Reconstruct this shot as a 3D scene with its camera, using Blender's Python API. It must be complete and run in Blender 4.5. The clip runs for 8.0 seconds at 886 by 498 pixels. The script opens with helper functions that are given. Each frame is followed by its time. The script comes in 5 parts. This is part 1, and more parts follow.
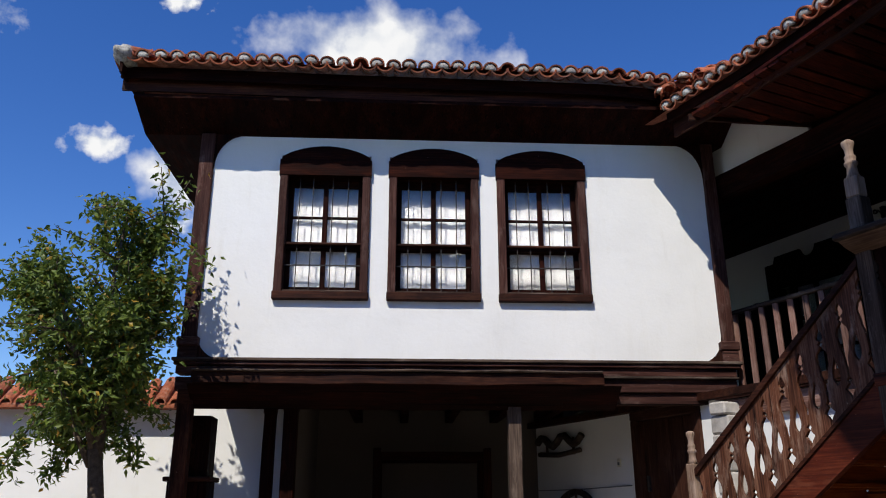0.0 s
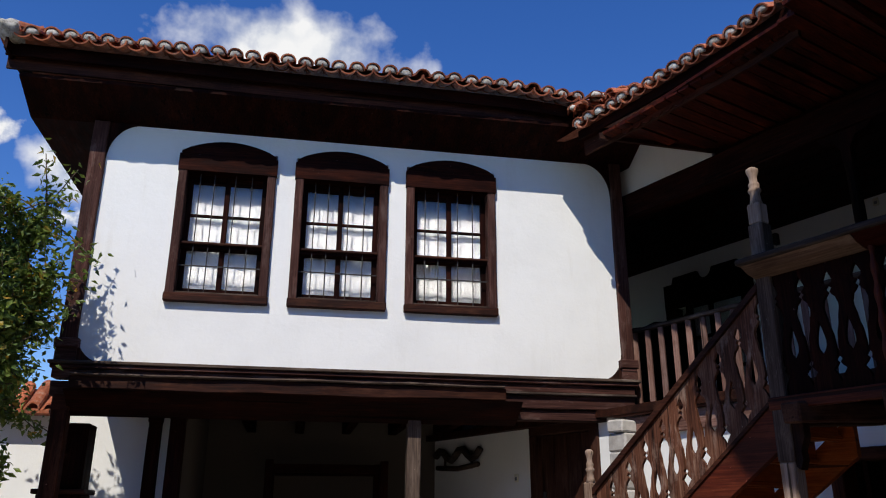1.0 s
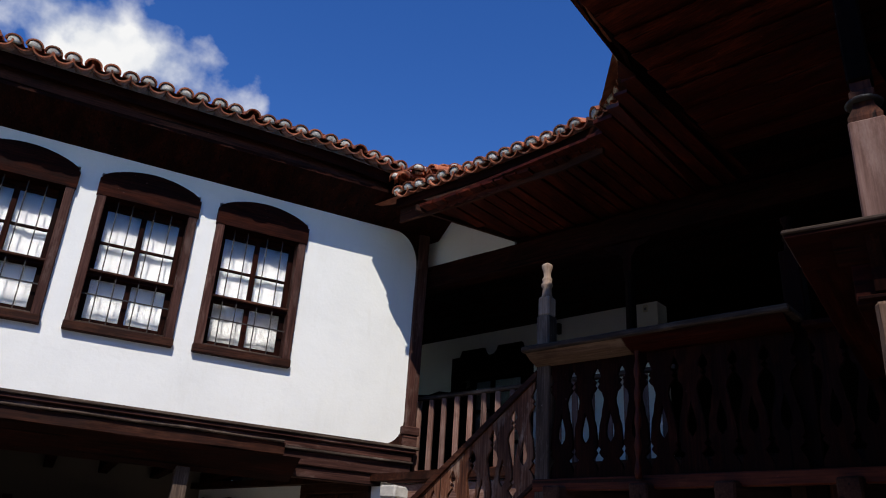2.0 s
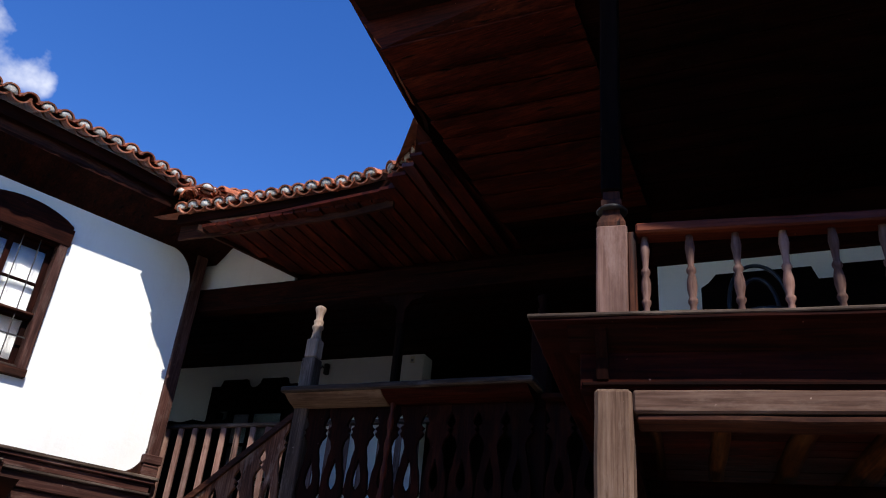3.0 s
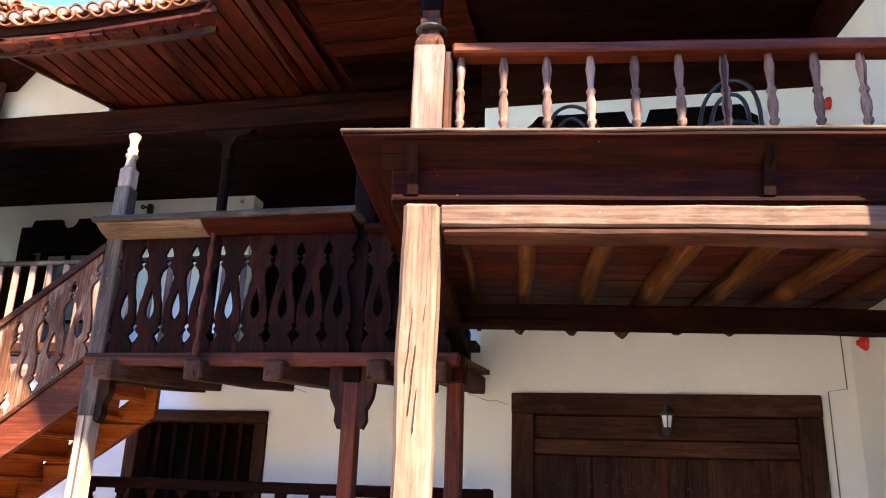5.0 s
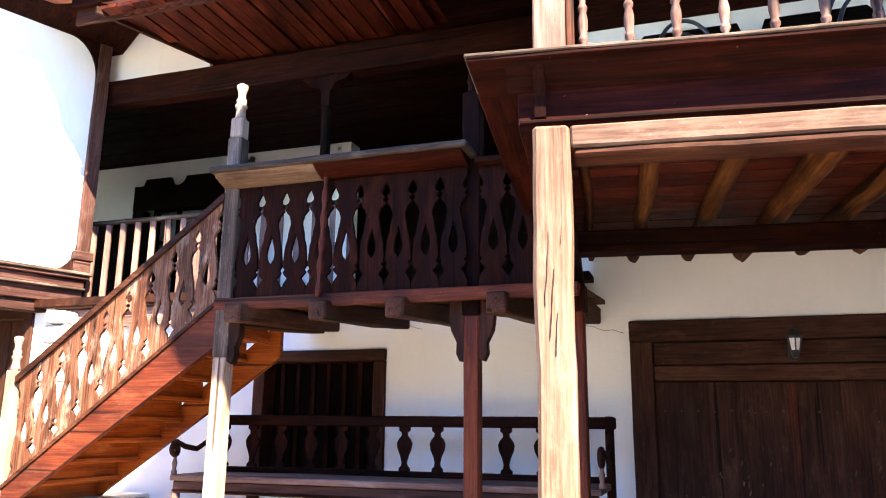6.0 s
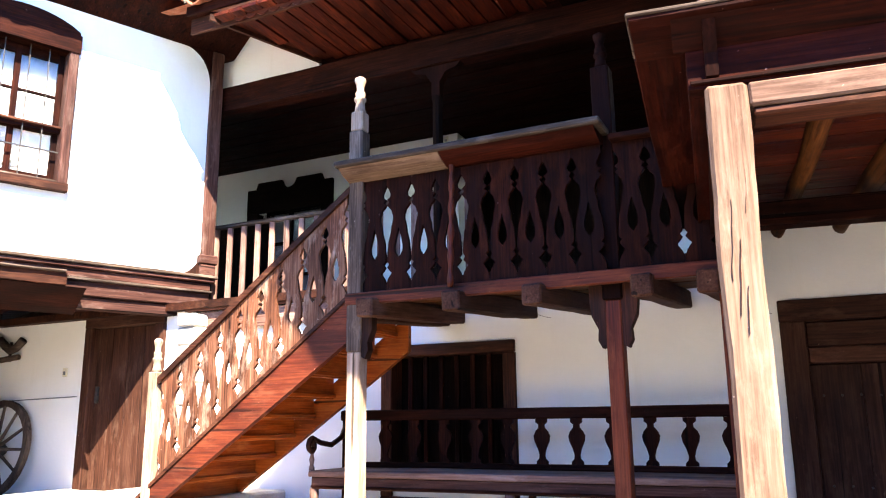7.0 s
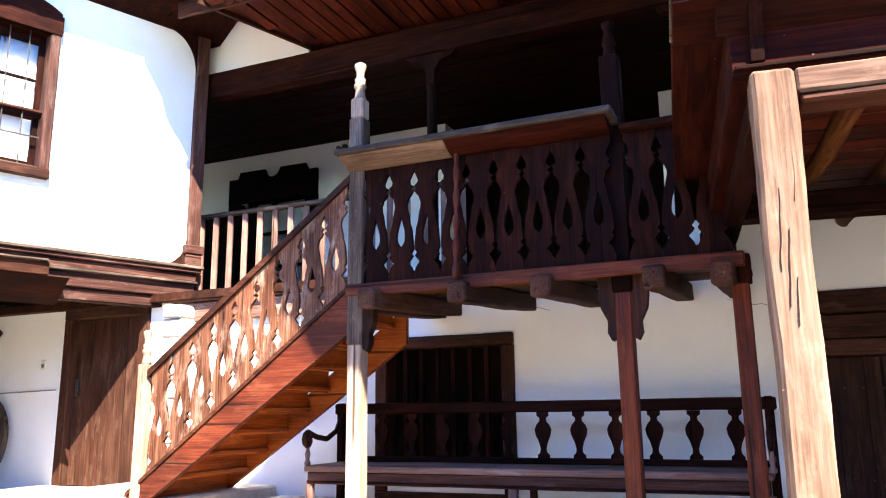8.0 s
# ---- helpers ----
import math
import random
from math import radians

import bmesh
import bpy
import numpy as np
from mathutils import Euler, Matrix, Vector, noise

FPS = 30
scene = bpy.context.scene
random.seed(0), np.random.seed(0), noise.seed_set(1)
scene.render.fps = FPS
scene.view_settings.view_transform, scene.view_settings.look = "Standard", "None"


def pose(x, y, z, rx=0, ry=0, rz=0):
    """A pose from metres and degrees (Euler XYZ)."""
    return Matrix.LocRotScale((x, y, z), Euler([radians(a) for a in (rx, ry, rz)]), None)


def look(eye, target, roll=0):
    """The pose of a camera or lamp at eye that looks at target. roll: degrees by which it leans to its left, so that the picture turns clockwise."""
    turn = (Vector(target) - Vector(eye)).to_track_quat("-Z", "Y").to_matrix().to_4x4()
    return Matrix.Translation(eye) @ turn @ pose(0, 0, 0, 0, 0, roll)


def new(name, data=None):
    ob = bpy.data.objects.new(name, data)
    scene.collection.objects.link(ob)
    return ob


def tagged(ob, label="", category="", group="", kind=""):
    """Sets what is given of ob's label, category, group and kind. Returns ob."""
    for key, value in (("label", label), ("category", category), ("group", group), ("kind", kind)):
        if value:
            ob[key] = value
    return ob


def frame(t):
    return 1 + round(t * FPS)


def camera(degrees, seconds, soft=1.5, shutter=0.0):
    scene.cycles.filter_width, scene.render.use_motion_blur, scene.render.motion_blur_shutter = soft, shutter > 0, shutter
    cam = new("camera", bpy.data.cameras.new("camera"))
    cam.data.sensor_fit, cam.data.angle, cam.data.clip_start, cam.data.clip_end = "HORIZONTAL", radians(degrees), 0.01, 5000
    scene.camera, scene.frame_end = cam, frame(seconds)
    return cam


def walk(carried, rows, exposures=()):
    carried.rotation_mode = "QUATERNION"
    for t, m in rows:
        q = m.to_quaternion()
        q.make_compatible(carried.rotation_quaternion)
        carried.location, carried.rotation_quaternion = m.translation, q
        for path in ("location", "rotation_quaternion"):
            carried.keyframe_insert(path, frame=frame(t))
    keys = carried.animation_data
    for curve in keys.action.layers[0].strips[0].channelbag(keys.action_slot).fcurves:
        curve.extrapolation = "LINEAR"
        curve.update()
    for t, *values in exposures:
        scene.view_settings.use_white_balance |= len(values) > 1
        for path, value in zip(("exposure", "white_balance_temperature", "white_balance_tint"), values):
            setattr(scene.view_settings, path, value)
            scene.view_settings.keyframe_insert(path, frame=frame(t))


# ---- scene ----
cam = camera(59.3, 8.0, soft=1.1)
PATH = [
    (0, (0.428, -0.202, 0.647), (1.236, 1.517, 1.274), -0.1),
    (0.5, (0.465, -0.024, 0.625), (1.304, 1.663, 1.296), -0.2),
    (1, (0.509, -0.031, 0.725), (1.525, 1.566, 1.37), 0.2),
    (1.2, (0.447, 0.019, 0.666), (1.561, 1.541, 1.33), 1.4),
    (2.3, (0.388, -0.12, 0.766), (1.827, 0.993, 1.597), 4.8),
    (2.5, (0.372, -0.13, 0.758), (1.867, 0.883, 1.618), 5.6),
    (3, (0.357, -0.185, 0.782), (1.964, 0.58, 1.693), 5.6),
    (3.5, (0.37, -0.238, 0.777), (2.038, 0.368, 1.698), 5.1),
    (4, (0.378, -0.276, 0.754), (2.121, 0.17, 1.628), 3.2),
    (4.5, (0.422, -0.292, 0.707), (2.243, 0.08, 1.445), 3.0),
    (4.7, (0.443, -0.297, 0.674), (2.296, 0.062, 1.336), 2.7),
    (5.8, (0.461, -0.14, 0.604), (2.324, 0.426, 1.062), 0.2),
    (6, (0.444, -0.1, 0.586), (2.291, 0.525, 1.031), 0.6),
    (6.5, (0.445, 0.019, 0.584), (2.233, 0.806, 1.014), 0.7),
    (7, (0.509, 0.21, 0.573), (2.269, 1.056, 1.004), -0.6),
    (7.5, (0.536, 0.329, 0.581), (2.317, 1.134, 1.004), -1.5),
    (8, (0.511, 0.466, 0.58), (2.306, 1.244, 0.993), -0.7),
]
EXPOSURES = [(0.0, -0.03, 6500, 10), (1.2, -0.06, 6500, 10), (2.5, 0.02, 6500, 10), (3.0, 0.5, 6500, 10), (3.5, 1.3, 6800, 10), (4.0, 2.05, 7300, 10), (4.5, 2.85, 8000, 9), (5.2, 3.25, 8000, 9), (6.0, 3.35, 7800, 10), (8.0, 3.1, 7300, 10)]
walk(cam, [(t, look(e, g, r)) for t, e, g, r in PATH], EXPOSURES)

# ---- world, sun ----
SUN = Vector((1.0, 0.95, -1.6))
world = bpy.data.worlds.new("sky")
scene.world = world
world.use_nodes = True
wn = world.node_tree
sky = wn.nodes.new("ShaderNodeTexSky")
sky.sky_type = "NISHITA"
sky.sun_disc = False
sky.sun_elevation = math.atan2(1.6, math.hypot(1.0, 0.95))
sky.sun_rotation = math.atan2(-1.0, -0.95)
sky.air_density, sky.dust_density, sky.ozone_density = 1.0, 0.0, 4.0
deep = wn.nodes.new("ShaderNodeHueSaturation")
deep.inputs["Saturation"].default_value = 1.28
deep.inputs["Hue"].default_value = 0.516
wn.links.new(sky.outputs[0], deep.inputs["Color"])
wn.links.new(deep.outputs[0], wn.nodes["Background"].inputs[0])
wn.nodes["Background"].inputs[1].default_value = 0.15
lamp = bpy.data.lights.new("sun", "SUN")
lamp.energy, lamp.angle, lamp.color = 4.6, radians(0.5), (1.0, 0.95, 0.87)
sun = new("sun", lamp)
sun.matrix_world = look((0, 0, 0), SUN)


# ---- materials ----
def material(name, rough=0.6, spec=0.4):
    m = bpy.data.materials.new(name)
    m.use_nodes = True
    b = m.node_tree.nodes["Principled BSDF"]
    b.inputs["Roughness"].default_value = rough
    b.inputs["Specular IOR Level"].default_value = spec
    return m, m.node_tree, b


def ramp(nt, stops):
    r = nt.nodes.new("ShaderNodeValToRGB")
    e = r.color_ramp.elements
    while len(e) < len(stops):
        e.new(0.5)
    for k, (p, c) in zip(e, stops):
        k.position, k.color = p, (*c, 1)
    return r


def noise_of(nt, scale, stretch=(1, 1, 1), detail=6, rough=0.6, world_space=False):
    co = nt.nodes.new("ShaderNodeTexCoord")
    mp = nt.nodes.new("ShaderNodeMapping")
    mp.inputs["Scale"].default_value = stretch
    if world_space:
        geo = nt.nodes.new("ShaderNodeNewGeometry")
        nt.links.new(geo.outputs["Position"], mp.inputs[0])
    else:
        info = nt.nodes.new("ShaderNodeObjectInfo")
        add = nt.nodes.new("ShaderNodeVectorMath")
        add.operation = "MULTIPLY_ADD"
        add.inputs[1].default_value = (37, 23, 51)
        nt.links.new(info.outputs["Random"], add.inputs[0])
        nt.links.new(co.outputs["Object"], add.inputs[2])
        nt.links.new(add.outputs[0], mp.inputs[0])
    n = nt.nodes.new("ShaderNodeTexNoise")
    n.inputs["Scale"].default_value, n.inputs["Detail"].default_value, n.inputs["Roughness"].default_value = scale, detail, rough
    nt.links.new(mp.outputs[0], n.inputs["Vector"])
    return n


def mix(nt, a, b, fac, kind="MIX"):
    m = nt.nodes.new("ShaderNodeMix")
    m.data_type, m.blend_type = "RGBA", kind
    for s, v in ((m.inputs[6], a), (m.inputs[7], b), (m.inputs[0], fac)):
        if hasattr(v, "is_linked"):
            nt.links.new(v, s)
        else:
            s.default_value = (*v, 1) if isinstance(v, tuple) else v
    return m.outputs[2]


def bump(nt, b, height, strength, dist=0.01):
    n = nt.nodes.new("ShaderNodeBump")
    n.inputs["Strength"].default_value, n.inputs["Distance"].default_value = strength, dist
    nt.links.new(height, n.inputs["Height"])
    nt.links.new(n.outputs[0], b.inputs["Normal"])


def wood(name, dark, mid, light, axis="z", rough=0.68, worn=None, grain=9.0, spec=0.12, wear=0.55):
    """Timber: fine long grain along one axis, broad stain, rubbed blotches, drying cracks and pale specks."""
    m, nt, b = material(name, rough, spec)
    st = {"x": (0.035, 1, 1), "y": (1, 0.035, 1), "z": (1, 1, 0.035)}[axis]
    wide = tuple(0.3 if v < 1 else 1 for v in st)
    g = noise_of(nt, grain * 9, st, 4, 0.55)
    broad = noise_of(nt, 7, tuple(0.16 if v < 1 else 1 for v in st), 5, 0.6)
    both = nt.nodes.new("ShaderNodeMix")
    both.inputs[0].default_value = 0.5
    nt.links.new(g.outputs[0], both.inputs[2])
    nt.links.new(broad.outputs[0], both.inputs[3])
    r = ramp(nt, [(0.34, dark), (0.5, mid), (0.68, light)])
    nt.links.new(both.outputs[0], r.inputs[0])
    blot = noise_of(nt, 9, wide, 8, 0.72)
    rb = ramp(nt, [(0.52, (0, 0, 0)), (0.68, (wear, wear, wear))])
    nt.links.new(blot.outputs[0], rb.inputs[0])
    col = mix(nt, r.outputs[0], worn or tuple(v * 1.7 for v in light), rb.outputs[0])
    soot = noise_of(nt, 3.0, wide, 7, 0.7)
    rs = ramp(nt, [(0.36, (0.45, 0.43, 0.42)), (0.56, (1, 1, 1))])
    nt.links.new(soot.outputs[0], rs.inputs[0])
    col = mix(nt, col, rs.outputs[0], 0.8, "MULTIPLY")
    check = noise_of(nt, 22, tuple(0.02 if v < 1 else 1 for v in st), 2, 0.4)
    rc = ramp(nt, [(0.29, (0.1, 0.09, 0.08)), (0.325, (1, 1, 1))])
    nt.links.new(check.outputs[0], rc.inputs[0])
    col = mix(nt, col, rc.outputs[0], 0.85, "MULTIPLY")
    speck = noise_of(nt, 46, (1, 1, 1), 2, 0.5)
    rp = ramp(nt, [(0.76, (0, 0, 0)), (0.79, (0.7, 0.7, 0.7))])
    nt.links.new(speck.outputs[0], rp.inputs[0])
    col = mix(nt, col, tuple(min(0.6, v * 2.2 + 0.10) for v in light), rp.outputs[0])
    info = nt.nodes.new("ShaderNodeObjectInfo")
    rr = ramp(nt, [(0.0, (0.75, 0.75, 0.75)), (1.0, (1.22, 1.18, 1.14))])
    nt.links.new(info.outputs["Random"], rr.inputs[0])
    col = mix(nt, col, rr.outputs[0], 1.0, "MULTIPLY")
    nt.links.new(col, b.inputs["Base Color"])
    rg = nt.nodes.new("ShaderNodeMapRange")
    rg.inputs[1].default_value, rg.inputs[2].default_value = 0.35, 0.65
    rg.inputs[3].default_value, rg.inputs[4].default_value = rough - 0.14, min(1.0, rough + 0.14)
    nt.links.new(blot.outputs[0], rg.inputs[0])
    nt.links.new(rg.outputs[0], b.inputs["Roughness"])
    hgt = nt.nodes.new("ShaderNodeMath")
    hgt.operation = "ADD"
    nt.links.new(both.outputs[0], hgt.inputs[0])
    nt.links.new(rc.outputs[0], hgt.inputs[1])
    bump(nt, b, hgt.outputs[0], 0.5, 0.005)
    return m


def wood_set(name, dark, mid, light, **k):
    return {a: wood(name + "_" + a, dark, mid, light, a, **k) for a in "xyz"}


DARK = wood_set("dark_stained_timber", (0.003, 0.0008, 0.0005), (0.0125, 0.003, 0.0018), (0.034, 0.0082, 0.0046), worn=(0.046, 0.0125, 0.007), spec=0.04)
BROWN = wood_set("brown_timber", (0.008, 0.0025, 0.0013), (0.034, 0.0098, 0.0048), (0.088, 0.027, 0.0125), worn=(0.12, 0.05, 0.028))
RED = wood_set("red_brown_timber", (0.026, 0.0048, 0.002), (0.082, 0.0145, 0.006), (0.16, 0.036, 0.0135), worn=(0.22, 0.075, 0.036), rough=0.6, spec=0.15, wear=0.4)
DEEP = wood_set("deep_red_boards", (0.009, 0.0012, 0.0006), (0.042, 0.0056, 0.0022), (0.115, 0.019, 0.0075), worn=(0.17, 0.033, 0.012), rough=0.6, spec=0.1)
PALE = wood_set("weathered_pale_timber", (0.070, 0.038, 0.026), (0.145, 0.092, 0.066), (0.205, 0.145, 0.112), worn=(0.26, 0.19, 0.15), rough=0.85, spec=0.06, wear=0.6)
DRIFT = wood_set("sun_greyed_beam_timber", (0.035, 0.018, 0.013), (0.095, 0.056, 0.042), (0.15, 0.098, 0.077), worn=(0.18, 0.13, 0.105), rough=0.85, spec=0.06)
# newel timber in the pale tone it has in full sun
SUNPALE = wood_set("bleached_newel_timber", (0.15, 0.09, 0.06), (0.32, 0.225, 0.165), (0.44, 0.335, 0.26), worn=(0.50, 0.41, 0.34), rough=0.8, spec=0.08, wear=0.5)
GREY = wood_set("weathered_grey_timber", (0.018, 0.012, 0.009), (0.062, 0.042, 0.032), (0.15, 0.11, 0.085), worn=(0.24, 0.19, 0.155), rough=0.8)
PINK = wood_set("rubbed_turned_wood", (0.075, 0.036, 0.027), (0.17, 0.092, 0.072), (0.27, 0.165, 0.135), worn=(0.34, 0.235, 0.20), rough=0.7)
ORANGE = wood_set("new_orange_pine", (0.16, 0.027, 0.0045), (0.36, 0.075, 0.011), (0.52, 0.15, 0.032), worn=(0.46, 0.17, 0.055), rough=0.55, spec=0.2)
WEATH = wood_set("weathered_pinkish_timber", (0.020, 0.007, 0.005), (0.055, 0.021, 0.0155), (0.115, 0.055, 0.043), worn=(0.19, 0.13, 0.11), rough=0.75)
SCORCHED = wood_set("scorched_worn_timber", (0.010, 0.0042, 0.0026), (0.12, 0.045, 0.024), (0.27, 0.145, 0.09), worn=(0.42, 0.30, 0.23), wear=0.75)
TAN = wood_set("dull_tan_timber", (0.018, 0.0055, 0.0018), (0.078, 0.025, 0.0075), (0.16, 0.062, 0.02), worn=(0.20, 0.085, 0.03), spec=0.08)
MAROON = wood_set("maroon_boards", (0.003, 0.0006, 0.0004), (0.018, 0.0026, 0.0013), (0.046, 0.0075, 0.0036), worn=(0.05, 0.010, 0.005), spec=0.05)
SCUFFED = wood_set("scuffed_door_timber", (0.018, 0.006, 0.0034), (0.050, 0.018, 0.0105), (0.092, 0.04, 0.025), worn=(0.14, 0.075, 0.05), rough=0.75)
# black timber; also colours the walls that stand in for unlit depth
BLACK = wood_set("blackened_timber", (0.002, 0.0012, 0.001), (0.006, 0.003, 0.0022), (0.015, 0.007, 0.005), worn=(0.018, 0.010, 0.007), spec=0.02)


def plaster(name, base=(0.8, 0.79, 0.75)):
    m, nt, b = material(name, 0.9, 0.2)
    big = noise_of(nt, 0.9, (1, 1, 1), 5, 0.6, True)
    r = ramp(nt, [(0.3, tuple(v * 0.93 for v in base)), (0.6, base)])
    nt.links.new(big.outputs[0], r.inputs[0])
    streak = noise_of(nt, 5, (1, 1, 0.15), 6, 0.7, True)
    rs = ramp(nt, [(0.55, (1, 1, 1)), (0.85, (0.88, 0.86, 0.82))])
    nt.links.new(streak.outputs[0], rs.inputs[0])
    nt.links.new(mix(nt, r.outputs[0], rs.outputs[0], 0.6, "MULTIPLY"), b.inputs["Base Color"])
    fine = noise_of(nt, 26, (1, 1, 1), 8, 0.65, True)
    mid = noise_of(nt, 3.5, (1, 1, 1), 4, 0.5, True)
    ad = nt.nodes.new("ShaderNodeMath")
    ad.operation = "MULTIPLY_ADD"
    ad.inputs[1].default_value = 4.0
    nt.links.new(mid.outputs[0], ad.inputs[0])
    nt.links.new(fine.outputs[0], ad.inputs[2])
    bump(nt, b, ad.outputs[0], 0.35, 0.006)
    return m


def mottled(name, c0, c1, c2, scale=6, rough=0.85, relief=0.5, vary=0.25, dist=0.01):
    m, nt, b = material(name, rough, 0.3)
    n = noise_of(nt, scale, (1, 1, 1), 8, 0.7)
    r = ramp(nt, [(0.3, c0), (0.52, c1), (0.72, c2)])
    nt.links.new(n.outputs[0], r.inputs[0])
    info = nt.nodes.new("ShaderNodeObjectInfo")
    rr = ramp(nt, [(0.0, (1 - vary,) * 3), (1.0, (1 + vary,) * 3)])
    nt.links.new(info.outputs["Random"], rr.inputs[0])
    nt.links.new(mix(nt, r.outputs[0], rr.outputs[0], 1.0, "MULTIPLY"), b.inputs["Base Color"])
    bump(nt, b, n.outputs[0], relief, dist)
    return m


WHITE = plaster("lime_plaster")
TILE = mottled("clay_tile", (0.11, 0.045, 0.028), (0.34, 0.095, 0.04), (0.38, 0.23, 0.165), 11, 0.85, 0.7, 0.45)
MORTAR = mottled("lime_mortar", (0.13, 0.11, 0.09), (0.44, 0.41, 0.355), (0.66, 0.62, 0.56), 26, 0.95, 0.9, 0.2)
STONE = mottled("paving_stone", (0.25, 0.23, 0.2), (0.4, 0.37, 0.33), (0.52, 0.49, 0.44), 5, 0.9, 0.7, 0.2)
EARTH = mottled("yard_ground", (0.12, 0.10, 0.08), (0.22, 0.19, 0.155), (0.31, 0.275, 0.23), 3, 0.95, 0.8, 0.0)
IRON = mottled("wrought_iron", (0.012, 0.011, 0.011), (0.03, 0.026, 0.024), (0.07, 0.045, 0.03), 30, 0.55, 0.3, 0.1)
BARK = mottled("bark", (0.05, 0.035, 0.025), (0.11, 0.08, 0.055), (0.18, 0.14, 0.1), 14, 0.95, 1.0, 0.0, 0.03)
# white plaster darkened in its base colour to imitate the porch's deep shade
SHADEWALL = plaster("smoky_plaster", (0.11, 0.092, 0.075))
CLOTH = mottled("white_curtain", (0.7, 0.7, 0.7), (0.82, 0.82, 0.82), (0.86, 0.86, 0.86), 3, 0.9, 0.1, 0.0)
REDPLASTIC = mottled("red_plastic", (0.5, 0.015, 0.015), (0.6, 0.02, 0.02), (0.65, 0.03, 0.03), 5, 0.35, 0.0, 0.0)
CREAM = mottled("cream_plastic", (0.6, 0.56, 0.42), (0.66, 0.62, 0.48), (0.7, 0.66, 0.52), 5, 0.4, 0.0, 0.0)
BLUEBLACK = mottled("bentwood_lacquer", (0.015, 0.017, 0.02), (0.025, 0.028, 0.033), (0.04, 0.045, 0.05), 8, 0.3, 0.05, 0.0)
LEAD = mottled("dull_sheet_metal", (0.08, 0.085, 0.09), (0.16, 0.165, 0.17), (0.25, 0.25, 0.25), 6, 0.5, 0.2, 0.0)
STRAW = mottled("woven_straw", (0.3, 0.2, 0.08), (0.5, 0.36, 0.16), (0.62, 0.48, 0.25), 40, 0.8, 0.6, 0.0)


def glass_material():
    m = bpy.data.materials.new("window_glass")
    m.use_nodes = True
    nt = m.node_tree
    b = nt.nodes["Principled BSDF"]
    b.inputs["Transmission Weight"].default_value = 1.0
    b.inputs["Roughness"].default_value = 0.02
    b.inputs["IOR"].default_value = 1.45
    return m


GLASS = glass_material()


def leaf_material(name, a, b_, c):
    m, nt, b = material(name, 0.5, 0.4)
    geo = nt.nodes.new("ShaderNodeNewGeometry")
    r = ramp(nt, [(0.0, a), (0.55, b_), (0.9, b_), (1.0, c)])
    nt.links.new(geo.outputs["Random Per Island"], r.inputs[0])
    nt.links.new(r.outputs[0], b.inputs["Base Color"])
    b.inputs["Transmission Weight"].default_value = 0.0
    b.inputs["Subsurface Weight"].default_value = 0.0
    t = nt.nodes.new("ShaderNodeBsdfTranslucent")
    nt.links.new(r.outputs[0], t.inputs[0])
    ms = nt.nodes.new("ShaderNodeMixShader")
    ms.inputs[0].default_value = 0.35
    out = nt.nodes["Material Output"]
    nt.links.new(b.outputs[0], ms.inputs[1])
    nt.links.new(t.outputs[0], ms.inputs[2])
    nt.links.new(ms.outputs[0], out.inputs[0])
    return m


LEAF = leaf_material("leaves", (0.045, 0.085, 0.012), (0.15, 0.20, 0.03), (0.42, 0.24, 0.025))


# ---- mesh helpers ----
def part(name, bm, mat, parent=None, label="", smooth=False):
    """One bmesh as one mesh object, under a thing or a part."""
    bmesh.ops.recalc_face_normals(bm, faces=bm.faces)
    me = bpy.data.meshes.new(name)
    bm.to_mesh(me)
    bm.free()
    if smooth:
        me.shade_smooth()
    me.materials.append(mat)
    ob = new(name, me)
    if parent is not None:
        ob.parent = parent
    if label:
        ob["label"] = label
    return ob


def twin(ob, m, parent):
    """Another object on the same mesh."""
    o = new(ob.name.split(".")[0], ob.data)
    o.parent = parent
    o.matrix_basis = m
    if "label" in ob:
        o["label"] = ob["label"]
    return o


def thing(name, label, category, m=None, group="", kind=""):
    e = new(name)
    e.empty_display_size = 0.1
    if m is not None:
        e.matrix_basis = m
    return tagged(e, label, category, group, kind)


def box(bm, x0, x1, y0, y1, z0, z1, m=None):
    vs = [bm.verts.new((x, y, z)) for x in (x0, x1) for y in (y0, y1) for z in (z0, z1)]
    for f in ((0, 1, 3, 2), (4, 6, 7, 5), (0, 4, 5, 1), (2, 3, 7, 6), (0, 2, 6, 4), (1, 5, 7, 3)):
        bm.faces.new([vs[i] for i in f])
    if m is not None:
        bmesh.ops.transform(bm, matrix=m, verts=vs)
    return vs


def soft(bm, w=0.006, seg=1):
    bmesh.ops.bevel(bm, geom=list(bm.edges), offset=w, segments=seg, profile=0.6, affect="EDGES")


def slab(x0, x1, y0, y1, z0, z1, w=0.006):
    bm = bmesh.new()
    box(bm, x0, x1, y0, y1, z0, z1)
    if w:
        soft(bm, w)
    return bm


